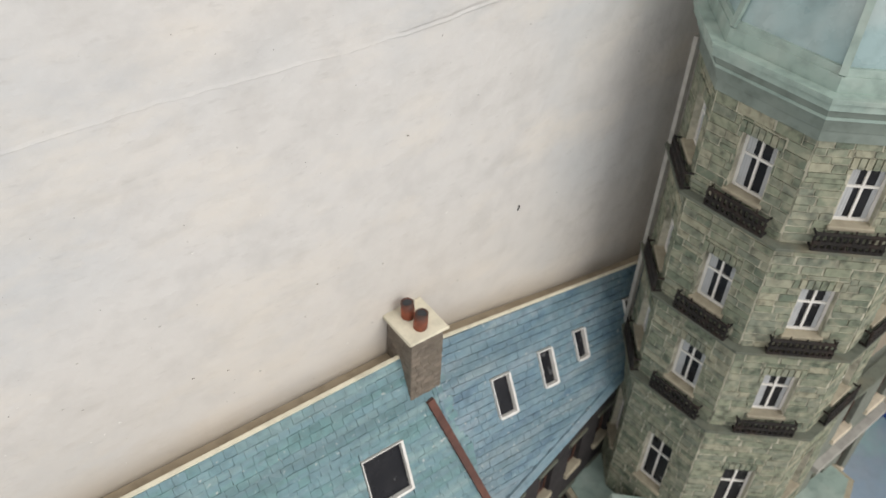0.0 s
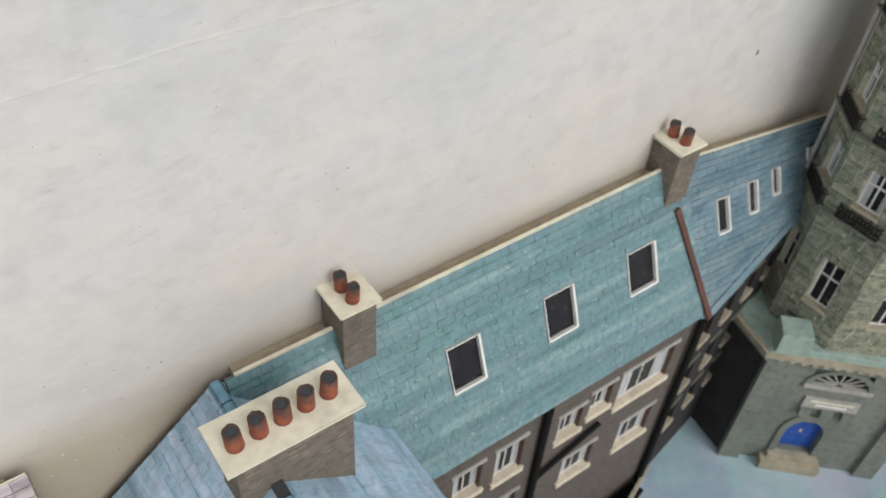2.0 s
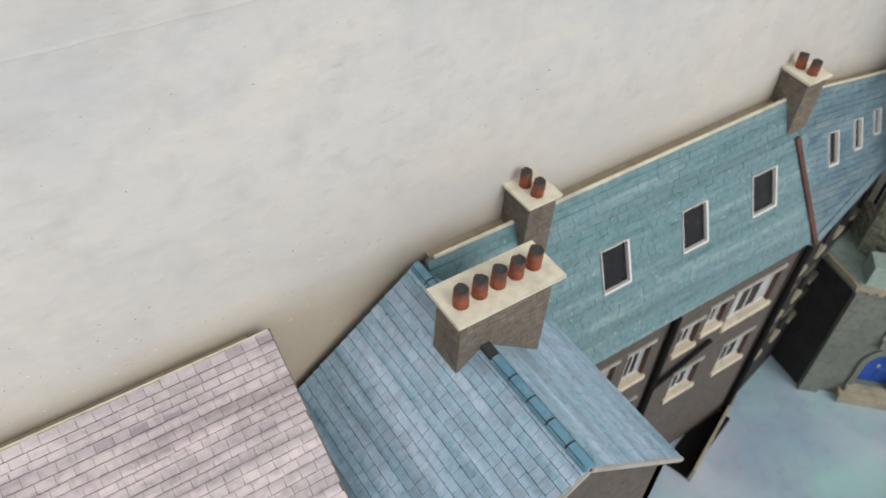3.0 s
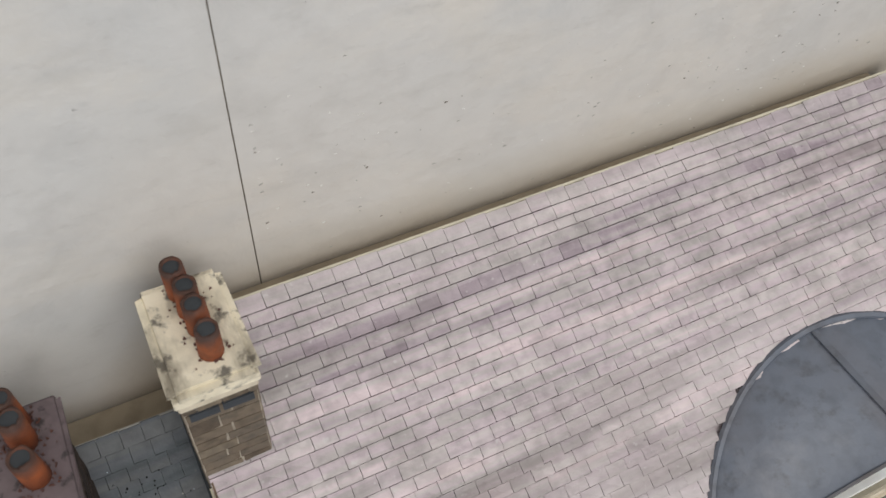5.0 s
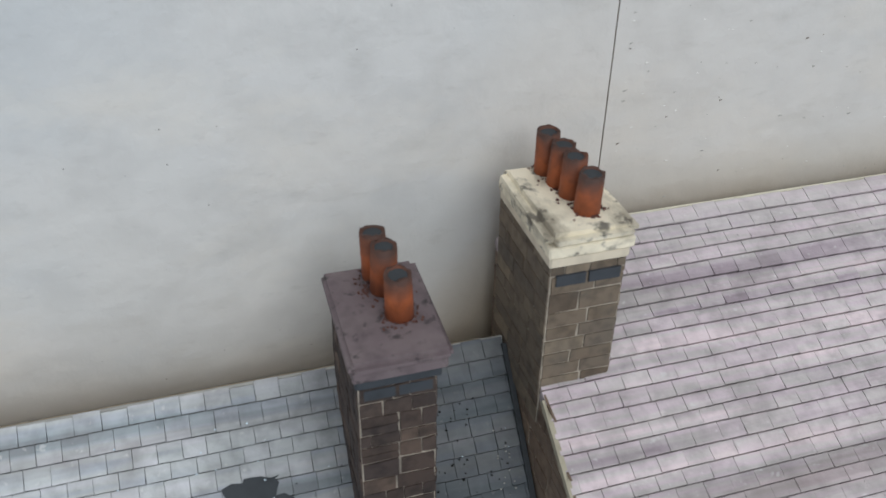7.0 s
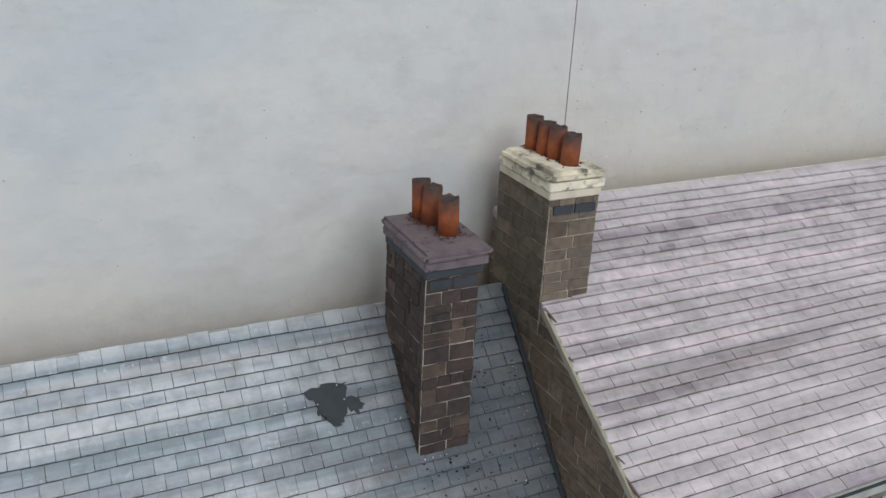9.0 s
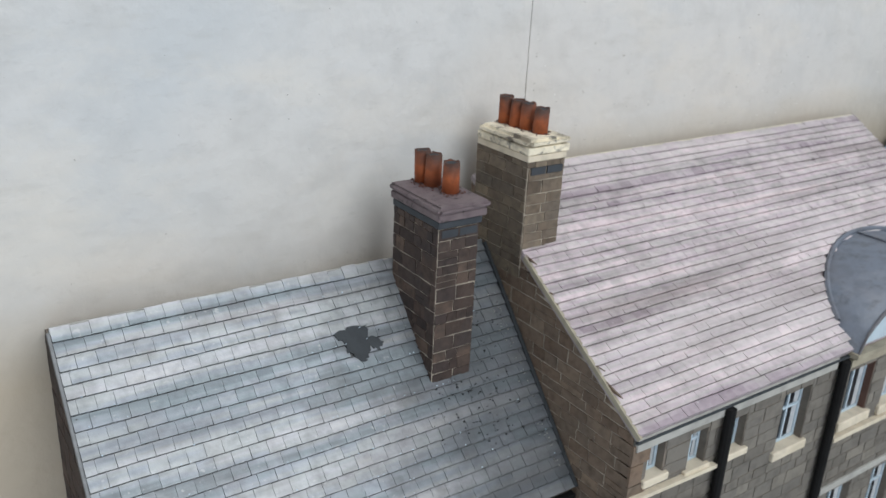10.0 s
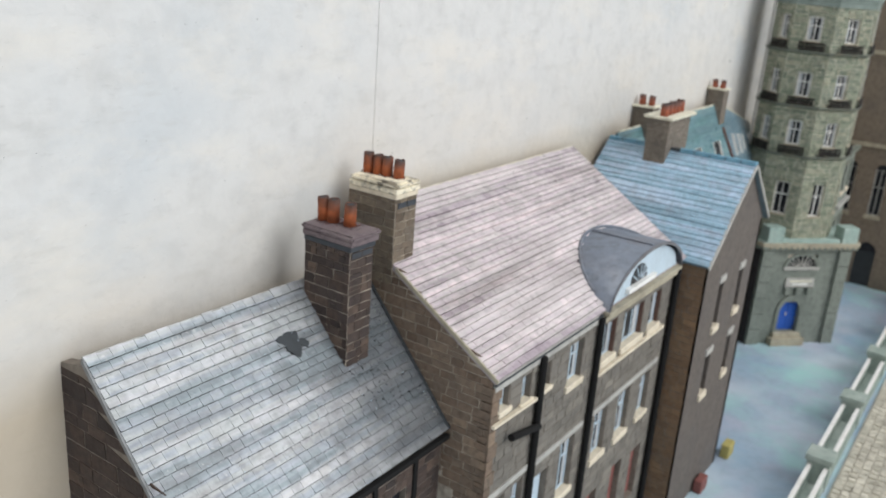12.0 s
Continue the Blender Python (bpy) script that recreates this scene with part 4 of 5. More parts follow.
chimney(terrace, (-0.18, 1.36, -2.7, -0.36), (-0.05, 1.22, -2.56, -0.3), 1.56, -2.4, 0.62, M_MORTAR, M_ST_BC, M_CREAM_DIRTY, 0.33,
        [(0.58, -0.7, -0.02, 0, 1.03), (0.63, -1.12, 0.03, 0.01, 0.98), (0.68, -1.52, 0.0, -0.02, 0.98), (0.71, -2.04, 0.02, -0.02, 0.93)], 0.205, 0.74, 41, mould=3, bevel=0.14, long=(1.4, 3.0), grit=80)

for x0, x1 in ((0.04, 0.54), (0.6, 1.14)):
    bm = bmesh.new()
    box(bm, x0, x1, -2.62, -2.5, 0.59, 0.79)
    part("slate_inset", bm, M_DARKSLATE, terrace)

# arched dormer: lead barrel, painted face, fan light
N = 36
xs = [DC - DW + 2 * DW * k / N for k in range(N + 1)]
bm = bmesh.new()
outer = [[bm.verts.new((x, -7.72, arch(x) + 0.02)) for x in xs], [bm.verts.new((x, min(-0.5, arch(x) / 0.631 + 0.25), arch(x) + 0.02)) for x in xs],
         [bm.verts.new((x, -7.72, arch(x) - 0.12)) for x in xs]]
for k in range(N):
    for a, b in ((0, 1), (2, 0)):
        bm.faces.new((outer[a][k], outer[a][k + 1], outer[b][k + 1], outer[b][k])).smooth = True
dormer = part("dormer", bm, M_LEAD, terrace, "dark lead barrel roof of the dormer")
bm = bmesh.new()
solid(bm, [(DC - DW + 0.25, -7.5, DZ)] + [(x, -7.5, arch(x) - 0.22) for x in xs[2:-2]] + [(DC + DW - 0.25, -7.5, DZ)], (0, 0.2, 0))
part("dormer_face", bm, M_BLUEWHITE, dormer, "pale blue painted dormer face")
bm = bmesh.new()
solid(bm, [(x, -7.76, arch(x) + 0.04) for x in xs] + [(x, -7.76, arch(x) - 0.13) for x in xs[::-1]], (0, 0.05, 0))
part("arch_trim", bm, M_LEADROLL, dormer)
bm = bmesh.new()
edge = [Vector((x, arch(x) / 0.631 - 0.02, arch(x) + 0.075)) for x in xs[1:-1]]
rings = []
for k, p in enumerate(edge):
    t = (edge[min(k + 1, len(edge) - 1)] - edge[max(k - 1, 0)]).normalized()
    a = t.cross(Vector((0, -0.533, 0.846))).normalized()
    b = a.cross(t)
    rings.append([bm.verts.new(p + (a * math.cos(h) + b * math.sin(h)) * 0.095) for h in (math.pi * i / 3 for i in range(6))])
for p, q in zip(rings, rings[1:]):
    for i in range(6):
        bm.faces.new((p[i], p[(i + 1) % 6], q[(i + 1) % 6], q[i]))
part("flashing", bm, M_LEAD, dormer, "thin dark lead flashing round the dormer")
strip(dormer, "lead_roll", (DC + 0.05, -7.6, arch(DC) + 0.03), (DC - 0.05, arch(DC) / 0.631 - 0.05, arch(DC) + 0.03), 0.17, 0.05, M_LEAD)
FC = (12.75, -4.3)
bm = bmesh.new()
solid(bm, [(FC[0] + 0.95 * math.cos(a), -7.53, FC[1] + 0.85 * math.sin(a)) for a in (math.pi * k / 18 for k in range(19))], (0, 0.05, 0))
fan = part("fan_light", bm, M_PANE, dormer)
for k in range(1, 6):
    a = math.pi * k / 6
    strip(fan, "glazing_bar", (FC[0] + 0.25 * math.cos(a), -7.55, FC[1] + 0.2 * math.sin(a)), (FC[0] + 0.95 * math.cos(a), -7.55, FC[1] + 0.85 * math.sin(a)), 0.05, 0.04, M_BLUEWHITE, up=(0, -1, 0))
strip(dormer, "sill", (11.3, -7.6, -4.55), (14.6, -7.6, -4.55), 0.24, 0.22, M_WHITE)
strip(terrace, "cornice", (9.1, -7.62, -4.98), (18.1, -7.62, -4.98), 0.36, 0.16, M_CORNICE)
strip(terrace, "cornice", (9.1, -7.55, -5.3), (18.1, -7.55, -5.3), 0.24, 0.26, M_CORNICE)

# ---- gabled blue-roofed house ----
gabled = thing("gabled_house", "grey gabled house with blue slate roof and orange side wall", "house", at=(24.7, -4.3, GROUND))
CX, CZ, CF = 24.75, -0.2, -8.95
CL, CR = (19.04, -4.9), (29.75, -4.2)
C_WINS = [(3.1, 3.9, -9.5, -6.8), (6.9, 7.7, -9.5, -6.9), (7.0, 7.8, -13.8, -11.3), (3.0, 3.9, -13.8, -11.3)]
wall_grid(gabled, (19.4, CF + 0.25), (1, 0, 0), 9.9, GROUND, -4.95, (0, -1, 0), C_WINS, 0.4, M_GREYWALL, "front_wall")
for u0, u1, z0, z1 in C_WINS:
    window(gabled, (19.4, CF + 0.25), (1, 0, 0), (0, -1, 0), u0, u1, z0, z1, M_BROWNFRAME, (1, 1), (0.42, M_SILL, 0.15), (0.42, M_LINTEL), depth=0.25)
bm = bmesh.new()
solid(bm, [(CX, CF + 0.25, CZ - 0.15), (19.4, CF + 0.25, -4.75), (19.4, CF + 0.25, -4.95), (29.3, CF + 0.25, -4.95), (29.3, CF + 0.25, -4.2)], (0, 0.4, 0))
part("gable_wall", bm, M_GREYWALL, gabled)
side_c = wall_grid(gabled, (19.4, 0.1), (0, -1, 0), -CF - 0.15, GROUND, -4.9, (-1, 0, 0), [], 0.4, M_MORTAR_D, "side_wall")
stones(side_c, (19.4, CF + 0.25 + 1.6, GROUND), (0, -1, 0), 1.6, 16.6, (-1, 0, 0), 0.34, M_BRICK_O, seed=15, proud=0.02)
wall_grid(gabled, (29.3, 0.1), (0, -1, 0), -CF - 0.15, GROUND, -4.3, (1, 0, 0), [], 0.4, M_GREYWALL, "side_wall")
for k, (ex, ez) in enumerate((CL, CR)):
    d = Vector((ex - CX, 0, ez - CZ))
    roof_c = deck(gabled, (CX, 0.05, CZ), (0, -1, 0), 0.05 - CF, d, m=M_DECK_C)
    slates(roof_c, (CX, 0.05, CZ), (0, -1, 0), 0.05 - CF, d, d.length, 20 if k == 0 else 17, 0.41, M_SC, near=(0, 9.5), seed=51 + k, thick=0.05)
    strip(gabled, "verge", (CX, CF, CZ - 0.15), (ex, CF, ez - 0.15), 0.12, 0.16, M_LINTEL)
y = 0.0
while y > CF + 0.1:
    if not (-4.15 < y - 0.45 < -2.45):
        bm = bmesh.new()
        prof = [(CX + 0.22 * math.cos(a), CZ - 0.08 + 0.24 * math.sin(a)) for a in (math.pi * k / 10 for k in range(11))]
        solid(bm, [(px, y, pz) for px, pz in prof], (0, -0.83, 0.0))
        part("ridge_tile", bm, M_RIDGE, gabled)
    y -= 0.9
strip(gabled, "ridge_bed", (CX, 0.0, CZ - 0.1), (CX, CF + 0.1, CZ - 0.1), 0.34, 0.19, M_SOOT_DARK)
chimney(gabled, (23.42, 27.45, -4.17, -2.42), (23.75, 27.2, -3.9, -2.62), 1.75, -3.6, 0.16, M_MORTAR_D, M_BRICK_D, M_CREAM, 0.115,
        [(23.99 + k * 0.7, -3.44 + 0.03 * k, 0.02 * (k - 2), 0, 1.0 - 0.04 * (k % 2)) for k in range(5)], 0.24, 0.68, 61, mould=1, proud=0.012, long=(1.8, 2.6), first=100, bevel=0.02)

# ---- long teal-roofed terrace ----
longt = thing("long_terrace", "long grey terrace with teal slate roof and three skylights", "house", at=(37, -1.6, GROUND))
DR, DE, DX0, DX1 = (-0.3, 0.1), (-3.2, -6.9), 25.0, 45.0
D_WINS = [(7.0, 8.4, -10.35, -8.35, (1, 0)), (9.1, 10.55, -10.7, -8.35, (1, 0)), (12.45, 13.8, -10.5, -8.75, (1, 0)), (14.2, 15.45, -10.05, -8.35, (1, 0)), (15.95, 19.2, -10.75, -8.3, (3, 0)),
          (9.4, 10.7, -14.9, -12.75, (1, 0)), (13.45, 15.35, -14.9, -12.9, (1, 0)), (17.05, 19.2, -15.2, -13.0, (1, 0)), (6.2, 8.0, -14.9, -12.8, (1, 0))]
FD = ((DX0, -3.0), (1, 0, 0), (0, -1, 0))
wall_grid(longt, FD[0], FD[1], 20.3, GROUND, -6.8, FD[2], [w[:4] for w in D_WINS], 0.45, M_GREYWALL, "front_wall")
for u0, u1, z0, z1, bars in D_WINS:
    # pale curtains stand in for the panes' reflections and nets
    window(longt, *FD, u0, u1, z0, z1, M_WHITE, bars, (0.3, M_SILL, 0.14), (0.2, M_LINTEL), depth=0.24, curtain=0.3, jamb=M_BROWNFRAME)
pipe(longt, [(36.4, -3.2, -7.0), (36.55, -3.2, GROUND)], 0.17)
pipe(longt, [(45.15, -3.25, -7.2), (45.3, -3.25, GROUND)], 0.17)
pipe(longt, [(40.0, -3.2, -10.95), (36.5, -3.2, -12.4)], 0.12, name="waste_pipe")
dd = Vector((0, DE[0] - DR[0], DE[1] - DR[1]))
hip = lambda v: 43.7 + 1.5 * v / dd.length - DX0
SKY = [(32.33, 33.7), (36.72, 38.1), (40.93, 42.4)]
S0, S1 = 2.72, 4.56
roof_d = deck(longt, (DX0, *DR), (1, 0, 0), DX1 - DX0 - 0.3, dd, m=M_DECK_C, holes=[(a - DX0, b - DX0, S0, S1) for a, b in SKY])
slates(roof_d, (DX0, *DR), (1, 0, 0), DX1 - DX0, dd, dd.length, 25, 0.37, M_SD,
       lambda u, v: u < hip(v) + 0.35, near=(9, 15), seed=6, thick=0.07, holes=[(a - DX0 - 0.05, b - DX0 + 0.05, S0 - 0.05, S1 + 0.05) for a, b in SKY])
ddn = dd.normalized()
nd = Vector((1, 0, 0)).cross(ddn)
nd = nd if nd.z > 0 else -nd


def skylight(house, o, a, d, n, w, l):
    """A roof light let into the roof: white card reveals, dark pane below; o its upper start."""
    o, a, d, n = Vector(o), Vector(a).normalized(), Vector(d).normalized(), Vector(n).normalized()
    bm = bmesh.new()
    t = 0.05
    for u0, u1, v0, v1 in ((-0.4 * t, 0.01, -0.4 * t, l + t), (w - 0.02, w + 1.5 * t, -0.4 * t, l + t), (0.01, w - 0.02, -0.4 * t, 0.01), (0.01, w - 0.02, l - 0.02, l + 1.5 * t)):
        solid(bm, [o + a * u + d * v - n * 0.34 for u, v in ((u0, v0), (u1, v0), (u1, v1), (u0, v1))], n * 0.46)
    sk = part("skylight", bm, M_WHITE, house, "dark skylight with white reveals")
    bm = bmesh.new()
    solid(bm, [o + a * u + d * v - n * 0.12 for u, v in ((0, 0), (w, 0), (w, l), (0, l))], n * 0.06)
    part("pane", bm, M_PANE, sk)


for a, b in SKY:
    skylight(longt, Vector((a, *DR)) + ddn * S0, (1, 0, 0), ddn, nd, b - a, S1 - S0)
strip(longt, "ridge_edge", (DX0 + 0.3, DR[0] + 0.05, DR[1] - 0.02), (43.9, DR[0] + 0.05, DR[1] - 0.02), 0.12, 0.09, M_CREAM)
strip(longt, "hip_strip", (43.75, -1.05, -1.6), (45.35, -3.3, -7.05), 0.26, 0.14, M_RUST, "rusty brown strip over the roof bend", up=nd)
for x0, ys in ((28.5, 32), (42.98, 33)):
    chimney(longt, (x0, x0 + 1.45, -1.05, 0.5), (x0 + 0.13, x0 + 1.3, -0.93, 0.38), 1.44, -2.0, 0.12, M_MORTAR_D, M_BRICK_D, M_CREAM, 0.115,
            [(x0 + 0.64, 0.0, -0.03, 0.02, 1.0), (x0 + 0.68, -0.58, 0.03, -0.02, 1.0)], 0.21, 0.6, ys * 2, mould=1, proud=0.012, long=(1.8, 2.6), first=60, bevel=0.02)
strip(longt, "area_wall", (46.1, -3.1, GROUND), (40.4, -5.3, GROUND), 0.16, 1.2, M_CORNICE)
# flat black strip at street level, painted for the sunken area's shade
strip(longt, "area_floor", (45.3, -3.0, GROUND + 0.01), (40.2, -4.4, GROUND + 0.01), 1.5, 0.02, M_BLACK)

# reflector added to brighten the gap behind the long ridge
bm = bmesh.new()
solid(bm, [(DX0 + 0.4, DR[0] + 0.12, -0.28), (DX0 + 0.4, WALL_Y - 0.03, -0.28), (DX0 + 0.4, WALL_Y - 0.03, -0.65), (DX0 + 0.4, DR[0] + 0.12, -0.65)], (18.0, 0, 0))
part("back_board", bm, M_BOUNCE_CARD, longt, "added brown filler that bounces light behind the ridge")

# ---- end terrace ----
endt = thing("end_terrace", "dark end terrace with deep blue slate roof and small skylights", "house", at=(50, -1, GROUND))
er = [Vector((44.0, -0.35, 0.12)), Vector((56.7, 0.43, -2.79))]
ee = [Vector((45.45, -3.2, -7.2)), Vector((54.4, -1.33, -6.2))]
ua = (er[1] - er[0]).normalized()
ne = ua.cross(ee[0] - er[0]).normalized()
ne = ne if ne.z > 0 else -ne
lean = Vector((0.08, -0.62, -1.64))
de = (lean - ne * lean.dot(ne)).normalized()


def on_end(p):
    """Along the ridge and down the courses of the end terrace's roof."""
    q = Vector(p) - er[0]
    c = ua.dot(de)
    a, b = q.dot(ua), q.dot(de)
    return (a - b * c) / (1 - c * c), (b - a * c) / (1 - c * c)


le, se = (er[1] - er[0]).length, on_end(ee[0])[1]
u_a, (u_b, v_b) = on_end(ee[0])[0], on_end(ee[1])
E_SKY = [(46.4, -1.03, -2.42, 0.84, 1.62), (48.82, -0.8, -2.75, 0.68, 1.5), (50.8, -0.58, -3.02, 0.58, 1.25), (53.95, -0.22, -3.36, 0.42, 1.05)]
sky_e = [(*on_end(s[:3]), s[3], s[4]) for s in E_SKY]
low_e = lambda u: se + (v_b - se) * (u - u_a) / (u_b - u_a)
k0 = max(0.1, u_a + 0.1)
roof_e = deck(endt, er[0] + ua * k0, ua, le - k0, de, m=M_DECK_C, holes=[(a - k0, a + w - k0, b, b + l) for a, b, w, l in sky_e], slope=v_b - 0.1)
bm = bmesh.new()
solid(bm, [p - ne * 0.03 for p in (er[0], er[0] + ua * k0, er[0] + ua * k0 + de * (v_b - 0.1), ee[0] + (ee[1] - ee[0]) * 0.01, ee[0])], -ne * 0.1)
part("roof_end", bm, M_DECK, roof_e)
bm = bmesh.new()
solid(bm, [p - ne * 0.03 for p in (er[0] + ua * k0 + de * (v_b - 0.1), er[0] + ua * le + de * (v_b - 0.1), ee[1], ee[0])], -ne * 0.1)
part("roof_foot", bm, M_DECK, roof_e)
slates(roof_e, er[0], ua, le, de, se, 25, 0.37, M_SE, lambda u, v: u > u_a * v / se - 0.35, near=(0, 8), seed=7, thick=0.032, cut=low_e, holes=[(a - 0.05, a + w + 0.05, b - 0.05, b + l + 0.05) for a, b, w, l in sky_e])
for a, b, w, l in sky_e:
    skylight(endt, er[0] + ua * a + de * b, ua, de, ne, w, l)
strip(endt, "ridge_edge", er[0] + Vector((0.4, 0.03, 0)), er[1] + Vector((0, 0.03, 0)), 0.1, 0.07, M_CREAM)
# one more added filler, sloping with the end ridge, for bounced light
bm = bmesh.new()
top_e = [er[0] + Vector((0.3, 0.1, -0.25)), er[1] + Vector((0, 0.1, -0.3)), Vector((56.7, 1.1, -3.1)), Vector((51.0, 0.74, -1.8)), Vector((44.3, WALL_Y - 0.03, -0.25))]
solid(bm, top_e, (0, 0, -0.4))
part("back_board", bm, M_BOUNCE_CARD, endt, "added brown filler that bounces light behind the ridge")
fo, fa = (45.5, -3.0), Vector((8.9, 1.87, 0)).normalized()
fn = Vector((fa.y, -fa.x, 0))
E_WINS = [(0.9 + 2.1 * k, 1.8 + 2.1 * k, z, z + 1.9) for k in range(4) for z in (-10.2, -13.8, -17.3)]
wall_grid(endt, fo, fa, 9.3, GROUND, -7.1, fn, E_WINS, 0.4, M_SHADED_WALL, "front_wall")
strip(endt, "eaves_strip", ee[0] + ne * 0.03 - de * 0.12, ee[1] + ne * 0.03 - de * 0.12, 0.42, 0.09, M_SE[0], up=ne)
# sills and lintels in darker tones to imitate the shade here
for w in E_WINS:
    window(endt, fo, fa, fn, *w, M_BROWNFRAME, (1, 1), (0.3, M_CORNICE, 0.1), (0.2, M_LEDGE))

# ---- octagonal corner tower ----
tower = thing("corner_tower", "green grey stone octagonal tower with iron balconies", "tower", at=(56.6, -4.2, GROUND))
TC = Vector((56.75, -4.2, 0))
OCT = [(54.05, -0.8), (52.49, -2.74), (52.7, -6.0), (55.28, -8.26), (58.62, -8.05), (60.85, -5.6), (60.7, -2.3), (58.2, -0.1)]
T_TOP, T_LOW = 8.3, -11.9
LEDGES = [4.25, -0.2, -4.35]


def ring_band(name, parent, grow0, z0, grow1, z1, material, label=""):
    """A moulding that follows the octagon."""
    pts = lambda g: [TC + (Vector((x, y, 0)) - TC) * (1 + g) for x, y in OCT]
    a, b = pts(grow0), pts(grow1)
    bm = bmesh.new()
    lo, hi = [bm.verts.new((p.x, p.y, z0)) for p in a], [bm.verts.new((p.x, p.y, z1)) for p in b]
    for k in range(8):
        bm.faces.new((lo[k], lo[(k + 1) % 8], hi[(k + 1) % 8], hi[k]))
    bm.faces.new(lo[::-1])
    bm.faces.new(hi)
    return part(name, bm, material, parent, label)


T_ROWS = [(5.15, 7.1), (0.6, 2.6), (-3.45, -1.4), (-9.6, -6.75)]
for k in range(8):
    p, q = Vector((*OCT[k], 0)), Vector((*OCT[(k + 1) % 8], 0))
    a = (q - p).normalized()
    ln = (q - p).length
    n = Vector((a.y, -a.x, 0))
    n = n if n.dot(p - TC) > 0 else -n
    seen = k in (0, 1, 2, 3)
    wins = [(ln * 0.36, ln * 0.36 + 1.15, z0, z1) for z0, z1 in T_ROWS] if seen else []
    facet = wall_grid(tower, p, a, ln, T_LOW, T_TOP, n, wins, 0.4, M_MORTAR_T, "wall")
    if not seen:
        continue
    gaps = [(w[0] - 0.02, w[1] + 0.02, w[2] - T_LOW, w[3] - T_LOW) for w in wins] + [(w[0] - 0.16, w[1] + 0.16, w[3] - T_LOW, w[3] + 0.41 - T_LOW) for w in wins]
    stones(facet, (p.x, p.y, T_LOW), a, ln, T_TOP - T_LOW, n, 0.29, M_ST_T, holes=gaps, proud=0.032, seed=70 + k, long=(1.5, 4.2), first=260 if k in (1, 2) else 60, own=lambda t: t[1] > 5)
    for j, w in enumerate(wins):
        fr = window(tower, p, a, n, *w, M_WHITE, (1, 1), (0.14, M_CORNICE, 0.1), None, curtain=0.22 if j < 3 else 0.0, depth=0.24, bar=0.1)
        m = 7
        for i in range(m):
            u = w[0] - 0.15 + (w[1] - w[0] + 0.3) * i / m
            bm = bmesh.new()
            b0, wd = p + a * (u + 0.02) + n * -0.02, (w[1] - w[0] + 0.3) / m - 0.04
            solid(bm, [b0 + Vector((0, 0, w[3] + 0.02)), b0 + a * wd + Vector((0, 0, w[3] + 0.02)), b0 + a * wd + Vector((0, 0, w[3] + 0.38)), b0 + Vector((0, 0, w[3] + 0.38))], n * 0.08)
            part("voussoir", bm, M_ST_T[0], fr)
        if j < 3:
            # wrought iron balcony
            z = LEDGES[j] + 0.12
            u0, u1 = w[0] - 0.4, w[1] + 0.5
            bm = bmesh.new()
            base = p + n * 0.28
            for zz in (z + 0.02, z + 0.3, z + 0.62):
                b0, b1 = base + a * u0, base + a * u1
                tube(bm, (b0.x, b0.y, zz), (b1.x, b1.y, zz), 0.055, 0.055, seg=6)
            cnt = 11
            for i in range(cnt + 1):
                c = base + a * (u0 + (u1 - u0) * i / cnt)
                tube(bm, (c.x, c.y, z), (c.x + 0.03 * math.sin(5.0 * i), c.y, z + 0.68 + 0.12 * math.sin(2.3 * i + j)), 0.04, 0.03, seg=5)
                if i < cnt:
                    c2 = base + a * (u0 + (u1 - u0) * (i + 0.5) / cnt)
                    s = 0.11
                    ringp = [Vector((c2.x, c2.y, z + 0.16)) + a * (s * math.cos(t)) + Vector((0, 0, s * math.sin(t))) for t in (2 * math.pi * h / 8 + i for h in range(8))]
                    ringq = [Vector((c2.x, c2.y, z + 0.46)) + a * (s * math.cos(t)) + Vector((0, 0, (1.3 + 0.4 * math.sin(3.1 * i)) * s * math.sin(t))) for t in (2 * math.pi * h / 8 + 2.0 * i for h in range(8))]
                    for rr in (ringp, ringq):
                        for r0, r1 in zip(rr, rr[1:]):
                            tube(bm, r0, r1, 0.05, 0.042, seg=4)
            for u in (u0, u1):
                c, c1 = base + a * u, p + a * u
                for zz in (z + 0.05, z + 0.6):
                    tube(bm, (c.x, c.y, zz), (c1.x, c1.y, zz), 0.035, 0.035, seg=6)
            part("balcony_rail", bm, M_IRON, tower, "rusty wrought iron balcony rail")
for z in LEDGES:
    ring_band("ledge", tower, 0.012, z - 0.16, 0.075, z + 0.02, M_LEDGE)
    ring_band("ledge_top", tower, 0.085, z + 0.02, 0.085, z + 0.12, M_LEDGE)
ring_band("frieze", tower, 0.02, T_TOP - 0.35, 0.02, T_TOP, M_COPPER_DARK)
ring_band("cornice", tower, 0.03, T_TOP, 0.09, T_TOP + 0.8, M_COPPER_DARK, "green copper cornice")
ring_band("cornice_rim", tower, 0.115, T_TOP + 0.8, 0.115, T_TOP + 1.15, M_COPPER)
ring_band("parapet", tower, 0.04, T_TOP + 1.15, 0.03, T_TOP + 1.6, M_COPPER)
roof_t = ring_band("roof", tower, 0.0, T_TOP + 1.6, -0.5, T_TOP + 10.0, M_COPPER_ROOF, "tall blue green copper roof")
ring_band("roof_kerb", tower, 0.022, T_TOP + 1.55, 0.012, T_TOP + 1.8, M_COPPER)
ring_band("bead", tower, 0.128, T_TOP + 1.02, 0.128, T_TOP + 1.17, M_COPPER)
ring_band("bead", tower, 0.07, T_TOP + 0.42, 0.072, T_TOP + 0.52, M_COPPER)
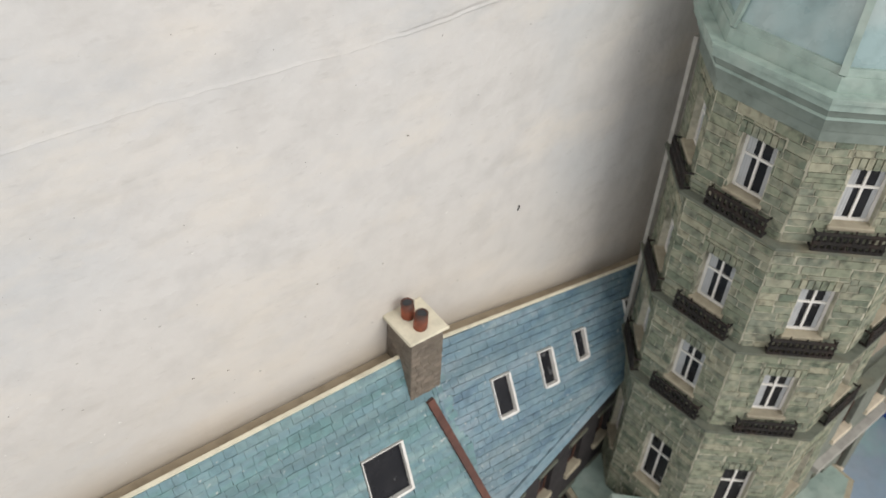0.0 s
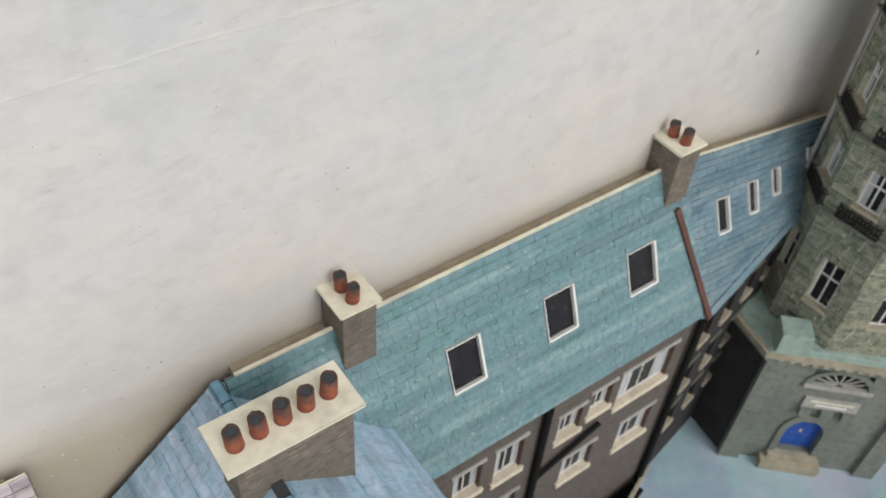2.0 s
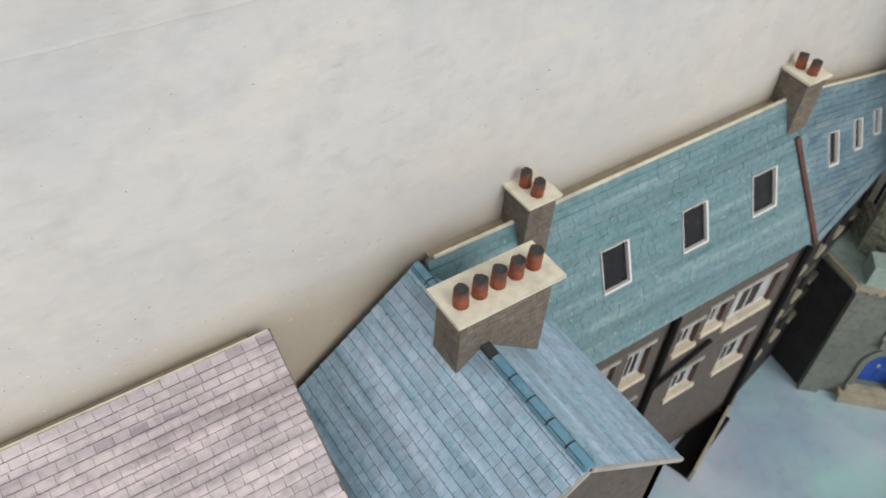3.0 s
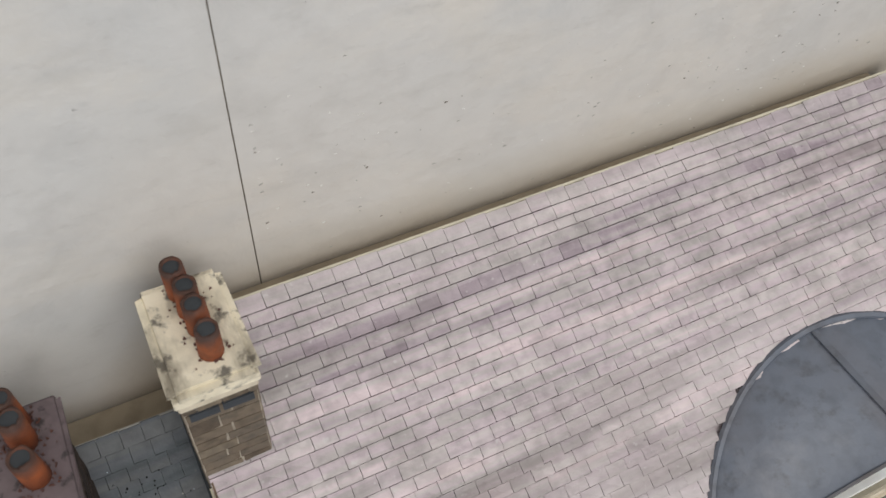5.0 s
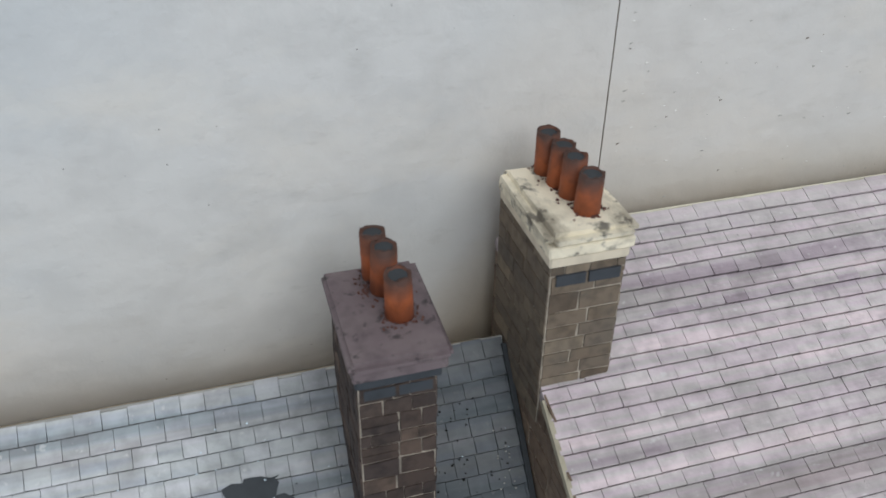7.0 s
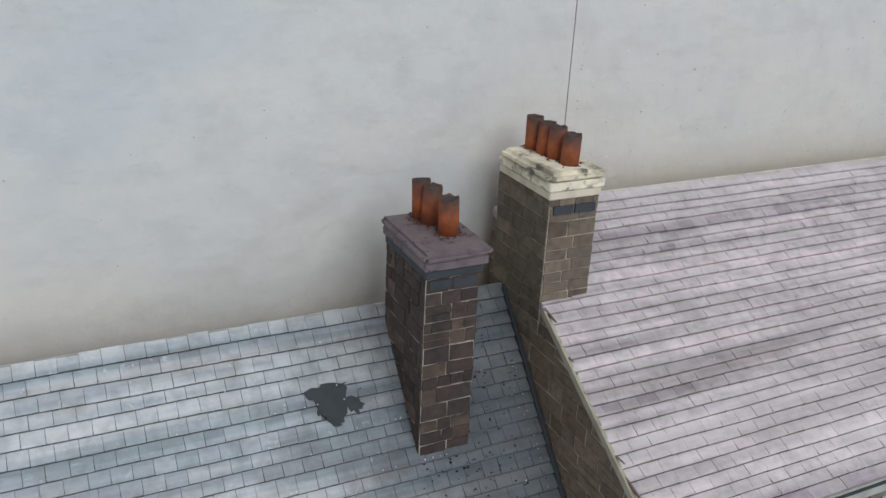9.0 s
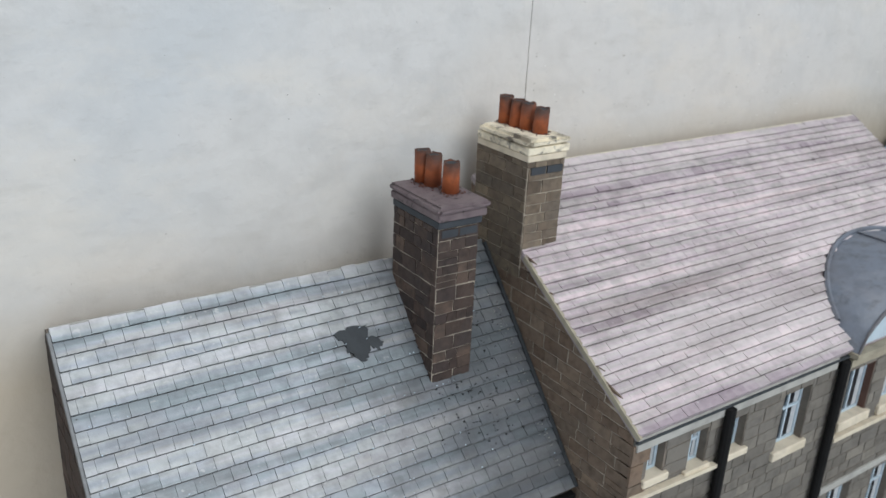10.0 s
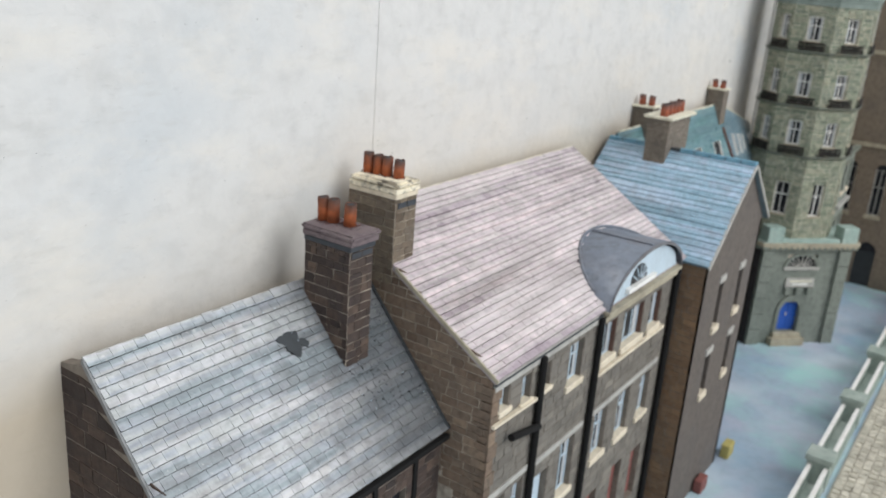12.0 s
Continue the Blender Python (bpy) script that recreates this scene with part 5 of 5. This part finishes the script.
for x, y in OCT:
    p = Vector((x, y, 0))
    b0, b1 = TC + (p - TC) * 1.005, TC + (p - TC) * 0.505
    strip(roof_t, "hip_roll", (b0.x, b0.y, T_TOP + 1.6), (b1.x, b1.y, T_TOP + 10.0), 0.2, 0.12, M_COPPER)

# pale upright strip at the tower's rear corner
strip(tower, "corner_strip", (53.98, -0.72, -6.0), (53.98, -0.72, T_TOP), 0.2, 0.16, M_LINTEL, "pale grey upright strip", up=(0, 1, 0))

# ground storey of the tower
bo, ba = Vector((50.95, -4.32, 0)), Vector((1.8, -1.73, 0)).normalized()
bn = Vector((ba.y, -ba.x, 0))
bn = bn if bn.x < 0 else -bn
BL, BZ = 8.7, -12.5
door_h = (2.75, 4.75, -20.4, -17.6)
wall_grid(tower, bo, ba, BL, GROUND, BZ, bn, [door_h, (2.55, 5.55, -14.2, -13.1)], 0.5, M_GREEN_STONE, "base_wall")
# this side gets the near-black render to stand in for shade
wall_grid(tower, (bo.x + 0.02, bo.y), (0.15, 1, 0), 5.0, GROUND, BZ, (-1, 0.15, 0), [], 0.5, M_SHADED_WALL, "base_wall")
rb = bo + ba * BL
wall_grid(tower, (rb.x, rb.y), (1, 0.42, 0), 4.6, GROUND, BZ, (0.39, -0.92, 0), [], 0.5, M_GREEN_STONE, "base_wall")
at = lambda u, d, z: (bo + ba * u + bn * d) + Vector((0, 0, z))


def on_base(name, u0, u1, z0, z1, d0, d1, material, parent=tower, label=""):
    bm = bmesh.new()
    solid(bm, [at(u0, d0, z0), at(u1, d0, z0), at(u1, d0, z1), at(u0, d0, z1)], bn * (d1 - d0))
    bmesh.ops.bevel(bm, geom=list(bm.edges), offset=0.02, segments=1, affect="EDGES")
    return part(name, bm, material, parent, label)


for u in (-0.1, 7.45):
    z = GROUND
    while z < BZ - 0.1:
        on_base("pilaster_block", u, u + 1.15, z + 0.02, min(BZ, z + 1.5) - 0.03, -0.1, 0.3, M_GREEN_STONE)
        z += 1.5
terr = [at(-0.3, 0.45, 0), at(BL + 0.3, 0.45, 0), at(BL + 0.3, 0.45, 0) + Vector((4.6, 1.95, 0)), Vector((62, 0, 0)), Vector((51.6, 0.6, 0)), Vector((50.6, -3.9, 0))]
for z0, z1, g, m in ((BZ, BZ + 0.3, 0.0, M_GREEN_STONE), (BZ + 0.3, BZ + 0.62, 0.02, M_CORNICE), (BZ + 0.62, BZ + 0.68, -0.02, M_COPPER)):
    bm = bmesh.new()
    solid(bm, [TC + (p - TC) * (1 + g) + Vector((0, 0, z0)) for p in terr], (0, 0, z1 - z0))
    part("terrace_cornice" if z1 < BZ + 0.65 else "terrace_top", bm, m, tower)
for u in (0.0, 7.3):
    on_base("pedestal", u, u + 1.5, BZ + 0.6, BZ + 2.0, -0.9, 0.4, M_COPPER)
on_base("blocking_course", 1.6, 7.2, BZ + 0.6, BZ + 0.95, -0.5, 0.25, M_COPPER)
u = 0.3
while u < BL:
    on_base("dentil", u, u + 0.28, BZ + 0.12, BZ + 0.3, 0.4, 0.55, M_CORNICE)
    u += 0.55
# fan light over the door
fu, fz = 4.05, -14.2
bm = bmesh.new()
solid(bm, [at(fu + 1.45 * math.cos(t), -0.12, fz + 1.05 * math.sin(t)) for t in (math.pi * k / 20 for k in range(21))], -bn * 0.05)
fan_t = part("fan_light", bm, M_PANE, tower)
for k in range(0, 9):
    t = math.pi * k / 8
    strip(fan_t, "glazing_bar", at(fu + 0.2 * math.cos(t), -0.06, fz + 0.15 * math.sin(t)), at(fu + 1.45 * math.cos(t), -0.06, fz + 1.05 * math.sin(t)), 0.09, 0.06, M_LINTEL, up=bn)
bm = bmesh.new()
arc = [math.pi * k / 20 for k in range(21)]
solid(bm, [at(fu + 1.75 * math.cos(t), -0.02, fz + 1.3 * math.sin(t)) for t in arc] + [at(fu + 1.45 * math.cos(t), -0.02, fz + 1.05 * math.sin(t)) for t in arc[::-1]], bn * 0.14)
part("arch", bm, M_GREEN_STONE, tower)
on_base("fan_sill", fu - 1.75, fu + 1.75, fz - 0.28, fz, -0.1, 0.2, M_LINTEL)
sign = on_base("sign", 2.75, 5.6, -16.1, -15.25, 0.02, 0.16, M_LINTEL, label="grey stone sign board with unreadable writing")
for k, (z, u0, u1) in enumerate(((-15.5, 3.1, 5.3), (-15.78, 3.4, 5.0))):
    on_base("writing_bar", u0, u1, z - 0.08, z + 0.06, 0.165, 0.185, M_CREAM if k == 0 else M_WHITE, sign)
for u in (2.75, 3.85, 4.95):
    on_base("corbel", u, u + 0.6, -16.75, -16.15, 0.0, 0.35, M_GREEN_STONE)
bm = bmesh.new()
solid(bm, [at(door_h[0], -0.36, door_h[2]), at(door_h[1], -0.36, door_h[2]), at(door_h[1], -0.36, door_h[3]), at(door_h[0], -0.36, door_h[3])], -bn * 0.1)
door_t = part("door", bm, M_DOORBLUE, tower, "bright blue panelled door")
for k in range(2):
    for j in range(2):
        u, z = door_h[0] + 0.2 + k * 0.9, door_h[2] + 0.25 + j * 1.3
        on_base("panel", u, u + 0.7, z, z + 1.0, -0.37, -0.33, M_DOORBLUE, door_t)
on_base("door_knocker", 3.68, 3.84, -19.0, -18.75, -0.36, -0.3, M_SILL, door_t, "brass knocker")
bm = bmesh.new()
cu = (door_h[0] + door_h[1]) / 2
solid(bm, [at(cu + 1.35 * math.cos(t), -0.02, -18.6 + 1.75 * math.sin(t)) for t in arc] + [at(cu + 1.0 * math.cos(t), -0.02, -18.6 + 1.25 * math.sin(t)) for t in arc[::-1]], bn * 0.16)
part("door_arch", bm, M_GREEN_STONE, tower)
for u in (cu - 1.35, cu + 1.0):
    on_base("door_jamb", u, u + 0.35, -20.6, -18.6, -0.05, 0.16, M_GREEN_STONE)
on_base("step", 2.1, 5.4, GROUND, -20.9, 0.0, 0.75, M_CORNICE)
on_base("step", 2.4, 5.1, -20.9, -20.45, -0.4, 0.4, M_CORNICE)

# street wing that adjoins the tower
wo = (58.7, -8.0)
W_WINS = [(1.0 + 2.6 * k, 2.2 + 2.6 * k, z, z + 2.6) for k in range(2) for z in (-8.3, -13.6)]
wing = wall_grid(tower, wo, (1, 0.03, 0), 5.6, GROUND, -4.6, (0.03, -1, 0), W_WINS + [(1.2, 4.6, -20.9, -16.9)], 0.5, M_GREEN_STONE, "wing_wall")
for w in W_WINS:
    window(tower, wo, (1, 0.03, 0), (0.03, -1, 0), *w, M_BROWNFRAME, (1, 1), (0.3, M_SILL, 0.1), (0.25, M_LEDGE))
bm = bmesh.new()
box(bm, 59.9, 63.3, -7.7, -7.6, -20.9, -16.9)
part("shop_window", bm, M_PANE, tower)
wsign = strip(tower, "fascia", (58.9, -8.2, -15.9), (64.2, -8.04, -15.9), 0.25, 0.75, M_WHITE, "white fascia board with coloured marks")
for x, m in ((59.6, M_REDDOOR), (60.9, M_YELLOW), (62.2, M_DOORBLUE)):
    strip(wsign, "writing_bar", (x, -8.35, -15.65), (x + 0.8, -8.32, -15.65), 0.04, 0.25, m)
strip(tower, "wing_ledge", (58.7, -8.15, -9.6), (64.3, -7.98, -9.6), 0.4, 0.3, M_LINTEL)
strip(tower, "wing_ledge", (58.7, -8.1, -4.7), (64.3, -7.93, -4.7), 0.5, 0.3, M_LEDGE)

# ---- far end building ----
endb = thing("arched_building", "distant brown stone building with arched windows", "house", at=(80, -12, GROUND))
EX = 76.5
eh = [(2.3 + 3.1 * k, 3.5 + 3.1 * k, -13.6, -8.6) for k in range(5)] + [(5.2 + 4.2 * k, 7.2 + 4.2 * k, GROUND, -17.6) for k in range(3)]
wall_grid(endb, (EX, -3.0), (0, -1, 0), 20, GROUND, 12, (-1, 0, 0), eh, 0.6, M_STONE_B, "front_wall")
for h in eh:
    c, w = -3.0 - (h[0] + h[1]) / 2, (h[1] - h[0]) / 2
    bm = bmesh.new()
    pts = [(EX - 0.02, c + w * math.cos(t), h[3] + w * math.sin(t)) for t in arc]
    solid(bm, pts, (0.05, 0, 0))
    part("arch_pane", bm, M_PANE, endb)
    if h[2] > GROUND:
        window(endb, (EX, -3.0), (0, -1, 0), (-1, 0, 0), *h, M_LINTEL, (1, 1), (0.4, M_CORNICE, 0.2), depth=0.2, bar=0.12)
    else:
        # black sheet set in the opening to imitate the shade inside
        bm = bmesh.new()
        box(bm, EX + 0.3, EX + 0.4, c - w, c + w, h[2], h[3])
        part("doorway", bm, M_SOOT_DARK, endb)
bm = bmesh.new()
box(bm, EX - 0.25, EX + 0.1, -7.4, -5.2, GROUND, -18.2)
bmesh.ops.bevel(bm, geom=list(bm.edges), offset=0.06, segments=1, affect="EDGES")
part("blue_door", bm, M_DOORBLUE, endb, "bright blue door")
for z in (-6.3, 3.2):
    strip(endb, "string_course", (EX, -3.0, z), (EX, -23, z), 0.5, 0.4, M_CORNICE)

# ---- parapet and cobbles along the street ----
PY = -14.9
parapet = thing("street_parapet", "low green grey parapet with pale capped posts", "parapet", at=(45, PY, GROUND))
for k in range(7):
    x = 20.5 + k * 10.6
    bm = bmesh.new()
    box(bm, x - 0.7, x + 0.7, PY - 0.7, PY + 0.7, GROUND, GROUND + 2.0)
    box(bm, x - 0.85, x + 0.85, PY - 0.85, PY + 0.85, GROUND + 2.0, GROUND + 2.35)
    part("post", bm, M_FENCE, parapet, "pale green grey post")
    for y in (PY - 0.5, PY + 0.5):
        strip(parapet, "rail", (x + 0.7, y, GROUND + 1.5), (x + 9.9, y, GROUND + 1.5), 0.26, 0.22, M_WHITE, "white rail")
        for j in range(12):
            bm = bmesh.new()
            tube(bm, (x + 1.2 + j * 0.74, y, GROUND), (x + 1.2 + j * 0.74, y, GROUND + 1.55), 0.14, 0.14, seg=8)
            part("baluster", bm, M_FENCE, parapet)
    strip(parapet, "plinth", (x + 0.7, PY, GROUND), (x + 9.9, PY, GROUND), 1.3, 0.3, M_FENCE)
pavement = tagged(put("pavement", [(10, -40, GROUND + 0.12), (80, -40, GROUND + 0.12), (80, -15.9, GROUND + 0.12), (10, -15.9, GROUND + 0.12), (10, -40, GROUND), (80, -40, GROUND), (80, -15.9, GROUND), (10, -15.9, GROUND)],
                      [(0, 1, 2, 3), (3, 2, 6, 7), (0, 3, 7, 4), (1, 0, 4, 5), (2, 1, 5, 6)], M_PAVE), "cream cobbled pavement", "pavement", kind="structure")
spots, rnd = [], random.Random(9)
yy = -16.0
while yy > -20:
    x = 26.0 + rnd.uniform(0, 0.5)
    while x < 50:
        w = rnd.uniform(0.55, 0.8)
        spots.append((Vector((x, yy, GROUND + 0.12)), w, 0.5, x))
        x += w + 0.04
    yy -= 0.54
lay(pavement, "cobble", spots, (Vector((1, 0, 0)), Vector((0, -1, 0)), Vector((0, 0, 1))), 0.09, M_COBBLE, lambda t: t < 40, 280, 5)

# ---- small things at the gabled house's foot ----
crate = thing("display_box", "small yellow box on the street by the house", "box", at=(30.6, -9.1, GROUND))
bm = bmesh.new()
box(bm, 30.0, 31.2, -9.4, -8.8, GROUND, GROUND + 1.0)
bmesh.ops.bevel(bm, geom=list(bm.edges), offset=0.06, segments=1, affect="EDGES")
part("box_body", bm, M_YELLOW, crate)
planter = thing("planter", "small pink planter on the street by the house", "planter", at=(25.2, -9.05, GROUND))
bm = bmesh.new()
box(bm, 24.6, 25.8, -9.35, -8.8, GROUND, GROUND + 0.9)
bmesh.ops.bevel(bm, geom=list(bm.edges), offset=0.06, segments=1, affect="EDGES")
part("planter_body", bm, M_REDDOOR, planter)
